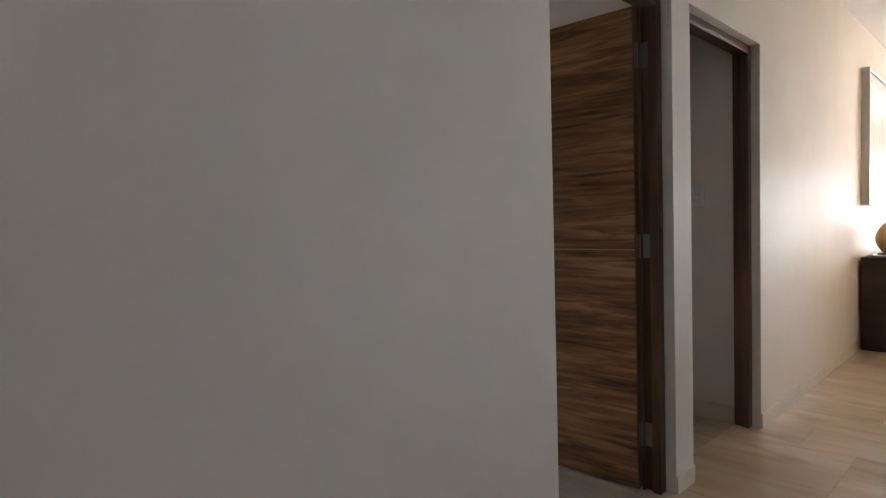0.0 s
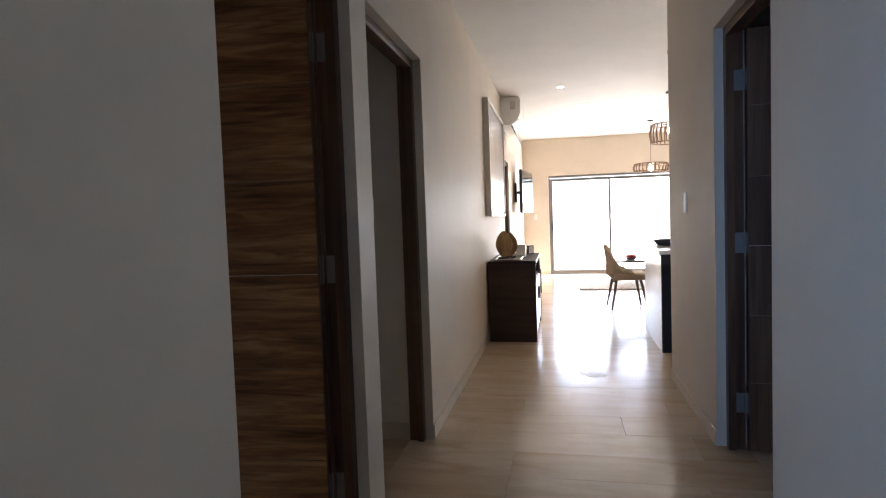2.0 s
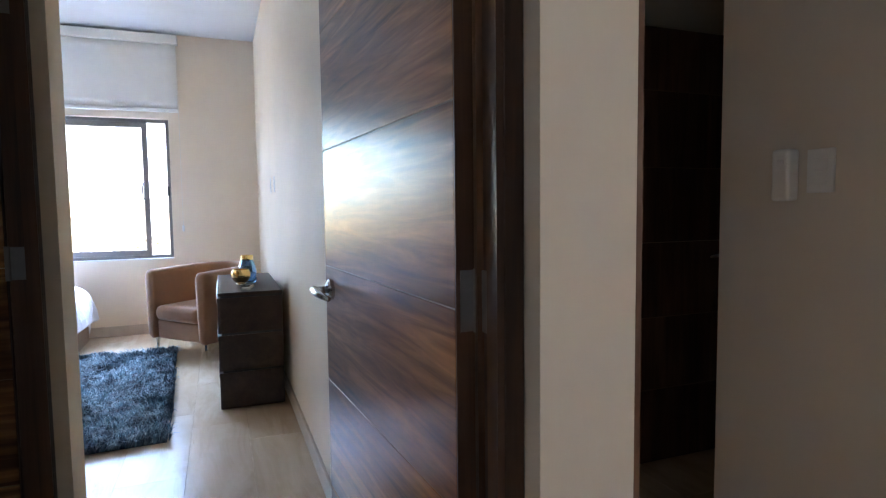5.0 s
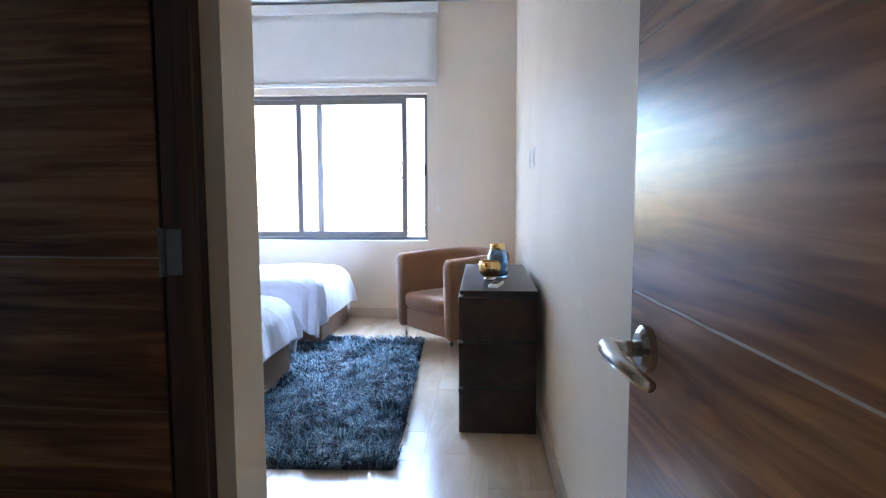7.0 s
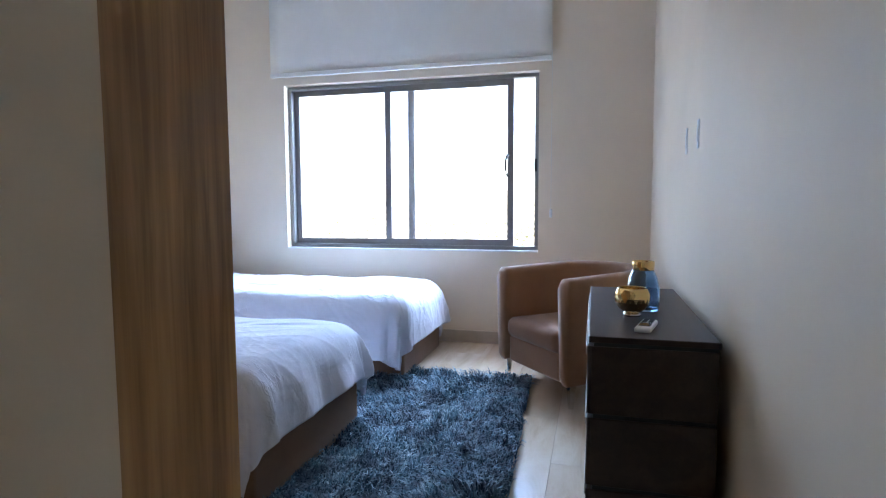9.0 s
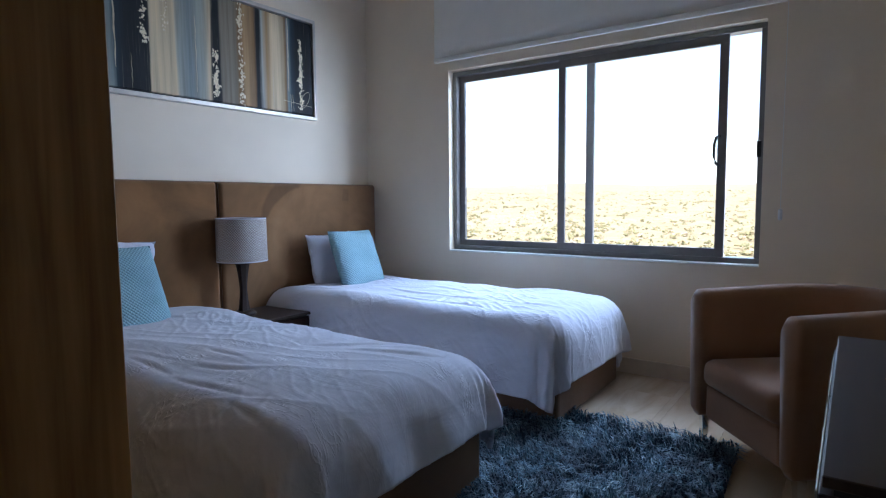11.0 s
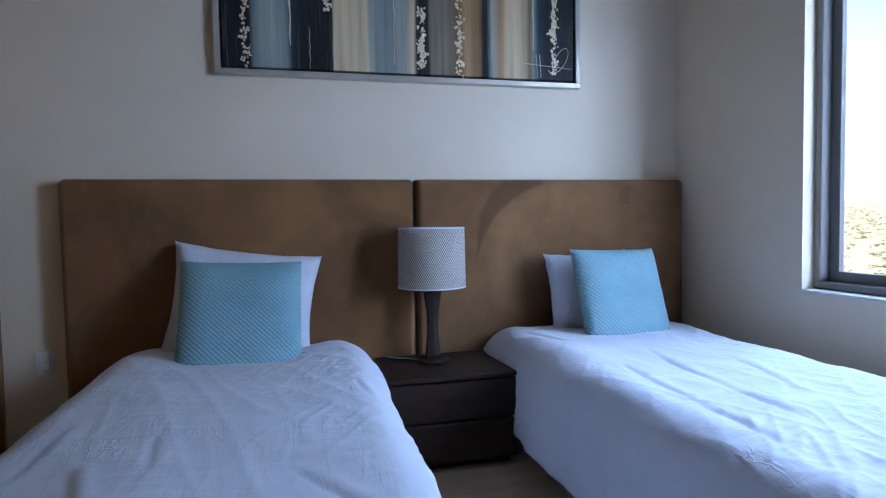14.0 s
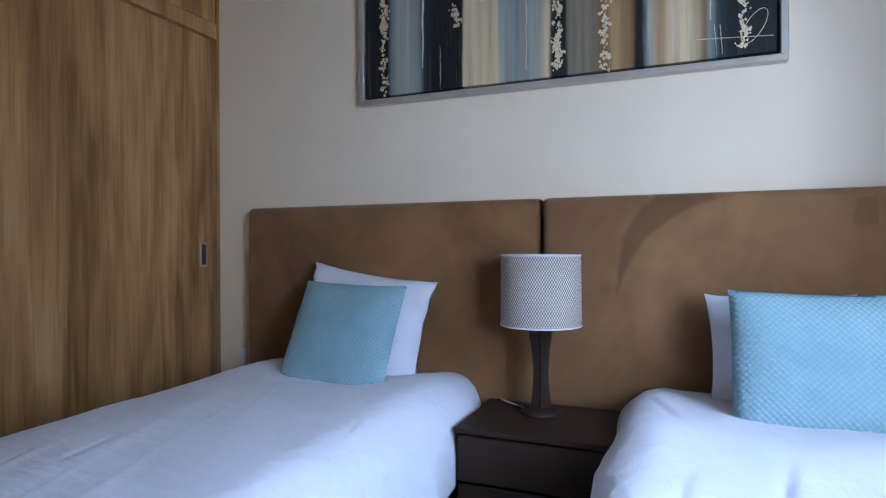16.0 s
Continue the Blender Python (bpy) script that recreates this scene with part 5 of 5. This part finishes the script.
def air_conditioner():
    t = thing("air_conditioner", "white wall-mounted air conditioner", "air conditioner", pose(-0.987, 8.52, 2.462, 0, 0, math.degrees(SKEW)))
    bm = bmesh.new()
    prof = [(0.0, 0.0), (0.15, 0.0), (0.235, 0.085), (0.265, 0.16), (0.265, 0.335), (0.24, 0.362), (0.0, 0.362)]
    l = 0.45
    a = [bm.verts.new((x, -l, z)) for x, z in prof]
    b = [bm.verts.new((x, l, z)) for x, z in prof]
    for i in range(len(prof)):
        j = (i + 1) % len(prof)
        bm.faces.new((a[i], a[j], b[j], b[i]))
    bm.faces.new(a)
    bm.faces.new(b)
    bmesh.ops.bevel(bm, geom=list(bm.edges), offset=0.006, segments=2, affect="EDGES")
    part("casing", bm, PLASTIC, t)
    slot = box(-0.054, 0.054, -l + 0.04, l - 0.04, -0.002, 0.002)
    slot.transform(pose(0.1945, 0, 0.0405, 0, -45, 0))
    part("outlet", slot, BLACK, t, "dark air outlet")
    for k in range(2):
        f = 0.30 + 0.40 * k
        x, z = 0.155 + 0.08 * f, 0.004 + 0.08 * f
        bar = box(-0.005, 0.005, -l + 0.05, l - 0.05, -0.0015, 0.0015)
        bar.transform(pose(x + 0.006, 0, z - 0.006, 0, -45, 0))
        part("vane", bar, PLASTIC, t, "white outlet vane")
    flap = box(-0.004, 0.004, -l + 0.03, l - 0.03, -0.185, 0.0, 0.001)
    flap.transform(pose(0.135, 0, 0.01, 0, -24, 0))
    louvre = part("louvre", flap, BLACK, t, "dark louvre hanging open")
    for k in range(3):
        bar = box(0.0045, 0.010, -l + 0.035, l - 0.035, -0.168 + 0.058 * k, -0.140 + 0.058 * k, 0.001)
        bar.transform(pose(0.135, 0, 0.01, 0, -24, 0))
        part("blade", bar, PLASTIC, louvre, "white louvre blade")
    part("sticker", box(0.13, 0.20, -l - 0.0015, -l, 0.20, 0.30), STEEL, t, "grey energy sticker")


air_conditioner()


def television():
    t = thing("television", "flat television on a swivelling wall bracket", "television", pose(-1.0005, 10.35, 1.66, 0, 0, math.degrees(SKEW)))
    part("wall_bracket", box(0.0, 0.03, -0.09, 0.09, -0.16, 0.16, 0.004), BLACK, t)
    part("arm", rod([(0.03, 0, 0), (0.168, -0.02, 0)], 0.025, 10), BLACK, t)
    s = box(-0.022, 0.022, -0.56, 0.56, -0.35, 0.35, 0.006, 2)
    s.transform(pose(0.19, 0, 0, 0, 0, -6))
    body = part("body", s, BLACK, t)
    s = box(0.0225, 0.0245, -0.545, 0.545, -0.335, 0.335)
    s.transform(pose(0.19, 0, 0, 0, 0, -6))
    part("screen", s, SCREEN, body)


television()

stool = thing("side_table", "small dark wooden table under the television", "table", pose(-0.74, 9.55, 0))
part("tabletop", box(-0.18, 0.18, -0.30, 0.30, 0.42, 0.45, 0.004), FRAME_WOOD, stool)
for sx in (-1, 1):
    for sy in (-1, 1):
        part("leg", box(sx * 0.15 - 0.02, sx * 0.15 + 0.02, sy * 0.26 - 0.02, sy * 0.26 + 0.02, 0, 0.42, 0.003), FRAME_WOOD, stool)


def dining_chair():
    t = thing("dining_chair", "beige upholstered dining chair with dark wooden legs", "chair", pose(0.595, 8.28, 0, 0, 0, 94))
    # local: faces -y
    bm = bmesh.new()
    rows = []
    n = 18
    for j in range(11):
        f = j / 10
        z = 0.44 + 0.40 * f
        ring = []
        for i in range(n + 1):
            a = math.pi * i / n
            spread = 0.25 + 0.02 * f
            lean = 0.06 * f
            arm = 1 if f < 0.45 else 1 - 0.55 * (f - 0.45) / 0.55
            x = spread * math.cos(a) * (0.55 + 0.45 * arm)
            y = (0.05 + 0.20 * math.sin(a)) * 1.0 + lean - (0.12 * (1 - math.sin(a)) if f < 0.4 else 0.02)
            low = (1 - math.sin(a)) * 0.30 * f
            ring.append(bm.verts.new((x, y, z - low)))
        rows.append(ring)
    for a, b in zip(rows, rows[1:]):
        for i in range(n):
            bm.faces.new((a[i], a[i + 1], b[i + 1], b[i]))
    back = part("backrest", bm, BEIGE, t, smooth=True)
    back.modifiers.new("thick", "SOLIDIFY").thickness = 0.045
    part("seat", box(-0.245, 0.245, -0.25, 0.20, 0.385, 0.475, 0.035, 4), BEIGE, t, smooth=True)
    for sx, sy in ((-1, -1), (1, -1), (-1, 1), (1, 1)):
        part("leg", rod([(sx * 0.17, sy * 0.15, 0.39), (sx * 0.225, sy * 0.225, 0.002)], [0.02, 0.011], 10), FRAME_WOOD, t, smooth=True)


dining_chair()


def table_round(x, y, h, label):
    t = thing("coffee_table", label, "table", pose(x, y, 0))
    part("tabletop", box(-0.42, 0.42, -0.30, 0.30, h - 0.03, h, 0.01, 2), FRAME_WOOD, t)
    part("lower_shelf", box(-0.32, 0.32, -0.22, 0.22, 0.19, 0.21, 0.004), FRAME_WOOD, t)
    for sx in (-1, 1):
        for sy in (-1, 1):
            part("leg", rod([(sx * 0.36, sy * 0.24, h - 0.03), (sx * 0.33, sy * 0.22, 0.2), (sx * 0.37, sy * 0.25, 0.022)], 0.018, 8), FRAME_WOOD, t)


table_round(1.02, 10.75, 0.44, "low dark wooden table on a pale rug")
bowl = thing("fruit_bowl", "shallow bowl with red fruit", "bowl", pose(0.92, 10.7, 0.441))
part("dish", lathe([(0.0, 0.0), (0.05, 0.0), (0.10, 0.035), (0.125, 0.05), (0.12, 0.05), (0.09, 0.036), (0.0, 0.012)], 24), COUNTER, bowl, smooth=True)
FRUIT = plain("red_fruit", (0.42, 0.06, 0.03), 0.35)
for k in range(5):
    bm = lathe([(0.0, 0.0), (0.025, 0.008), (0.036, 0.035), (0.026, 0.062), (0.006, 0.066), (0.0, 0.062)], 14)
    bm.transform(Matrix.Translation((0.055 * math.cos(k * 1.3), 0.055 * math.sin(k * 1.3), 0.03)))
    part("fruit", bm, FRUIT, bowl, "round red fruit", smooth=True)
rug2 = link_mesh("rug", box(0.03, 2.6, 10.1, 11.5, 0.001, 0.022, 0.006), PALE_RUG)
tagged(rug2, "pale cream textured living room rug", "rug")


def kitchen_island():
    t = thing("kitchen_island", "dark kitchen island with a white stone top", "kitchen island", pose(0.635, 5.71, 0))
    part("end_panel", box(0.0, 2.2, 0.0, 0.035, 0.0, 0.875, 0.002), DARK_NAVY, t)
    part("side_panel", box(0.0, 0.03, 0.035, 1.06, 0.0, 0.875, 0.002), REFLECTION_GREY, t, "glossy side panel, coloured pale for the door's reflection")
    part("body", box(0.03, 2.2, 0.035, 1.06, 0.0, 0.875), ESPRESSO, t)
    part("worktop", box(-0.02, 2.22, -0.02, 1.14, 0.876, 0.912, 0.004), COUNTER, t, "white quartz top")


# Pale grey base carries the bright terrace door's reflection on the dark island
REFLECTION_GREY = plain("reflection_grey_gloss", (0.52, 0.52, 0.54), 0.2, spec=0.6)
DARK_NAVY = plain("dark_panel", (0.018, 0.020, 0.026), 0.5, spec=0.3)
kitchen_island()
dish = thing("serving_tray", "dark blue oval tray on the kitchen island", "tray", pose(0.90, 6.55, 0.913))
part("body", lathe([(0.0, 0.0), (0.17, 0.0), (0.20, 0.03), (0.205, 0.055), (0.195, 0.055), (0.165, 0.012), (0.0, 0.010)], 28), DARK_GREY, dish, smooth=True)
basket = thing("basket", "pale woven basket on the far table", "basket", pose(1.55, 8.9, 0.765))
part("body", lathe([(0.0, 0.0), (0.13, 0.0), (0.14, 0.02), (0.14, 0.16), (0.13, 0.162), (0.125, 0.02), (0.0, 0.015)], 24), BEIGE, basket)
dining = thing("dining_table", "glass-topped dining table beyond the island", "table", pose(1.6, 8.6, 0))
part("tabletop", box(-0.48, 0.75, -0.8, 0.8, 0.745, 0.763, 0.004), glass("table_glass", (0.9, 0.97, 0.95)), dining, "clear glass top")
for sx in (-0.32, 0.6):
    for sy in (-0.65, 0.65):
        part("leg", rod([(sx, sy, 0.745), (sx, sy, 0.0)], [0.035, 0.022], 12), FRAME_WOOD, dining, smooth=True)


def pendant(m, label, r, drop, h):
    """A drum of upright wooden slats hung from the ceiling."""
    t = thing("pendant_lamp", label, "pendant lamp", m, "slatted wooden pendant lamps")
    part("ceiling_rose", lathe([(0.0, 0.0), (0.05, 0.0), (0.05, -0.02), (0.0, -0.022)], 20), BLACK, t)
    part("cord", rod([(0, 0, -0.02), (0, 0, -drop)], 0.004, 6), BLACK, t)
    bm = bmesh.new()
    ring = [(r * math.cos(i * math.pi / 16), r * math.sin(i * math.pi / 16), -drop) for i in range(33)]
    rod(ring, 0.008, 6, bm)
    rod([(x, y, z - h) for x, y, z in ring], 0.008, 6, bm)
    part("hoop", bm, SLAT, t)
    for i in range(26):
        a = 2 * math.pi * i / 26
        pts = [(r * (1 + 0.10 * math.sin(math.pi * k / 5)) * math.cos(a), r * (1 + 0.10 * math.sin(math.pi * k / 5)) * math.sin(a), -drop - h * k / 5) for k in range(6)]
        part("slat", rod(pts, 0.008, 5), SLAT, t)
    part("spokes", rod([(-r, 0, -drop), (r, 0, -drop)], 0.005, 6), SLAT, t)
    part("bulb", lathe([(0.0, -drop - 0.13), (0.03, -drop - 0.11), (0.035, -drop - 0.08), (0.015, -drop - 0.03), (0.0, -drop)], 14), LAMP_GLOW, t, "lit warm bulb", smooth=True)


def glow(name, colour, strength):
    n = Nodes(name, 0.5)
    n.colour(colour)
    n.set("Emission Color", (*colour, 1))
    n.set("Emission Strength", strength)
    return n.mat


SLAT = wood("slat_wood", (0.10, 0.05, 0.025), (0.20, 0.11, 0.055), (0.30, 0.18, 0.10), 2, 0.5)
LAMP_GLOW = glow("lit_bulb", (1.0, 0.85, 0.62), 12.0)
SPOT_GLOW = glow("lit_spot", (1.0, 0.93, 0.82), 8.0)
pendant(pose(1.31, 11.0, HALL_H), "wide slatted wooden pendant lamp", 0.27, 0.75, 0.13)
pendant(pose(1.22, 8.6, HALL_H), "slatted wooden pendant lamp", 0.235, 0.43, 0.24)
for x, y in ((-0.20, 7.77), (0.14, 9.1)):
    spot = thing("ceiling_spot", "round recessed ceiling spotlight", "ceiling light", pose(x, y, HALL_H), "ceiling spots")
    part("ring", lathe([(0.034, -0.001), (0.05, -0.001), (0.052, -0.004), (0.046, -0.008), (0.034, -0.006), (0.034, -0.001)], 28), PLASTIC, spot, smooth=True)
    part("lens", lathe([(0.0, -0.003), (0.033, -0.003), (0.033, -0.001), (0.0, -0.001)], 24), SPOT_GLOW, spot)
track = thing("track_spot", "small black ceiling spotlight on an arm", "ceiling light", pose(0.86, 6.2, HALL_H))
part("base", box(-0.02, 0.02, -0.05, 0.05, -0.02, -0.001, 0.003), BLACK, track)
part("head", rod([(0, 0, -0.02), (0, 0, -0.07), (-0.05, -0.03, -0.11)], [0.012, 0.018, 0.03], 14), BLACK, track)

# ---- outside ----


def desert_material():
    n = Nodes("desert_scrub", 0.95, spec=0.1)
    v = n.coords()
    a = n.ramp(n.noise(v, 0.05, 6, 0.65), (0.3, (0.38, 0.29, 0.16)), (0.55, (0.46, 0.355, 0.205)), (0.75, (0.50, 0.40, 0.25)))
    b = n.ramp(n.noise(v, 0.35, 5, 0.7), (0.45, (0, 0, 0)), (0.60, (1, 1, 1)))
    n.colour(n.mix(n.span(b, 0.0, 0.7), a, (0.30, 0.265, 0.13)))
    n.bump(n.noise(v, 0.3, 5), 0.8, 1.5)
    return n.mat


def desert():
    bm = bmesh.new()
    rings = []
    steps = 96
    for k in range(60):
        r = 14.0 * (1.105 ** k) - 14.0
        ring = []
        for i in range(steps):
            a = 2 * math.pi * i / steps
            x, y = -8 + r * math.cos(a), r * math.sin(a)
            z = -7.5 + 2.0 * noise.noise(Vector((x * 0.012, y * 0.012, 1.0))) * min(1, r / 60)
            z += 0.02 * max(0, r - 60) * (1 + 0.35 * noise.noise(Vector((x * 0.0012, y * 0.0012, 3.0))))
            if r > 1500:
                z += (r - 1500) * 0.018 * max(0, noise.noise(Vector((x * 0.0007, y * 0.0007, 6.0))))
            ring.append(bm.verts.new((x, y, z)))
        rings.append(ring)
    for a, b in zip(rings, rings[1:]):
        for i in range(steps):
            j = (i + 1) % steps
            bm.faces.new((a[i], a[j], b[j], b[i]))
    bmesh.ops.remove_doubles(bm, verts=bm.verts, dist=1e-4)
    tagged(link_mesh("ground", bm, desert_material(), True), "dry desert scrubland reaching to the hills", "ground", kind="structure")


desert()


def scrub():
    """Low bushes and boulders over the land seen from the bedroom window."""
    rng = np.random.default_rng(9)
    count = 5200
    ang = rng.uniform(radians(150), radians(262), count)
    r = 55 * (20.0 ** rng.random(count))
    bx, by = -8 + r * np.cos(ang), r * np.sin(ang)
    verts, faces = [], []
    for x, y, d in zip(bx, by, r):
        z = -7.5 + 2.0 * noise.noise(Vector((x * 0.012, y * 0.012, 1.0))) * min(1, d / 60)
        z += 0.02 * max(0, d - 60) * (1 + 0.35 * noise.noise(Vector((x * 0.0012, y * 0.0012, 3.0))))
        s = rng.uniform(0.2, 0.65) * (1 + d / 480)
        for _ in range(7):
            cx, cy, cz = x + rng.normal(0, 0.6) * s, y + rng.normal(0, 0.6) * s, z + rng.uniform(0.1, 0.9) * s
            q = rng.uniform(0.25, 0.6) * s
            base = len(verts)
            for k in range(5):
                p = 2 * math.pi * k / 5 + rng.uniform(0, 1)
                verts.append((cx + q * math.cos(p), cy + q * math.sin(p), cz + rng.uniform(-0.4, 0.4) * q))
            verts.append((cx, cy, cz + q * 0.9))
            verts.append((cx, cy, cz - q * 0.7))
            for k in range(5):
                faces.append((base + k, base + (k + 1) % 5, base + 5))
                faces.append((base + (k + 1) % 5, base + k, base + 6))
    me = bpy.data.meshes.new("bushes")
    me.from_pydata(verts, [], faces)
    n = Nodes("dry_bushes", 0.95, spec=0.1)
    g = n.tree.nodes.new("ShaderNodeNewGeometry")
    n.colour(n.ramp(g.outputs["Random Per Island"], (0.0, (0.21, 0.20, 0.09)), (0.45, (0.30, 0.265, 0.14)), (0.75, (0.36, 0.30, 0.165)), (0.88, (0.40, 0.31, 0.18)), (0.92, (0.50, 0.41, 0.29)), (1.0, (0.54, 0.45, 0.33))))
    me.materials.append(n.mat)
    tagged(new("bushes", me), "low dry bushes scattered over the desert", "bushes", kind="stuff")


scrub()
structure("terrace_slab", box(-3.0, 6.0, NORTH + 0.2, 16.0, -0.3, -0.02), GROUT, "pale terrace floor outside the glass", "terrace")

# ---- floor tiles ----


def floor_tiles():
    """Stone planks across the corridor, 0.30 wide, in broken bond; alike planks share a mesh."""
    rng = random.Random(5)
    meshes = {}

    def tile(x0, x1, y0, y1):
        key = (round(x1 - x0, 3), round(y1 - y0, 3))
        if key not in meshes:
            b = box(0.0006, key[0] - 0.0006, 0.0006, key[1] - 0.0006, -0.012, 0.0)
            me = bpy.data.meshes.new("tile")
            b.to_mesh(me)
            b.free()
            me.materials.append(TILE)
            meshes[key] = me
        ob = new("tile", meshes[key])
        ob.location = (x0, y0, rng.uniform(-0.0003, 0.0003))
        ob.parent = FLOOR

    def field(x0, x1, y0, y1, lengths, width=0.30):
        y = y0
        while y < y1 - 0.02:
            top = min(y + width, y1)
            x = x0
            first = rng.choice((0.35, 0.6, 0.9, 1.2))
            while x < x1 - 0.02:
                end = min(x + first, x1)
                if x1 - end < 0.25:
                    end = x1
                tile(x, end, y, top)
                x, first = end, rng.choice(lengths)
            y = top

    field(IN, 0.72, -2.0, 4.9, (0.9, 1.2))
    field(-1.22, 5.2, 4.9, NORTH, (1.2, 1.8, 2.4), 0.45)
    field(BW, IN, 1.2, BN, (0.9, 1.2))
    field(BW, IN, BS, 1.2, (1.2, 1.8), 0.45)
    field(-2.39, IN, 2.585, 5.2, (1.3,), 0.6)
    field(0.72, 2.6, 1.5, 4.75, (1.8,), 0.6)


floor_tiles()


def worn_patch():
    """A dull, ragged repair across two tiles of the corridor floor."""
    rng = random.Random(21)
    bm = bmesh.new()
    n = 40
    ring = []
    for i in range(n):
        a = 2 * math.pi * i / n
        r = 1 + 0.28 * math.sin(2 * a + 0.6) + rng.uniform(-0.22, 0.22)
        ring.append((0.075 * r * math.cos(a) - 0.07 * math.sin(a), 0.12 * r * math.sin(a)))
    low = [bm.verts.new((x, y, 0.0004)) for x, y in ring]
    top = [bm.verts.new((x * 0.985, y * 0.985, 0.0016)) for x, y in ring]
    for i in range(n):
        bm.faces.new((low[i], low[(i + 1) % n], top[(i + 1) % n], top[i]))
    bm.faces.new(top)
    ob = part("worn_patch", bm, WORN, FLOOR, "dull ragged repair in the stone")
    ob.location = (0.0, 4.98, 0)


WORN = plain("worn_stone", (0.40, 0.275, 0.165), 0.42, vary=0.25, scale=14)
worn_patch()
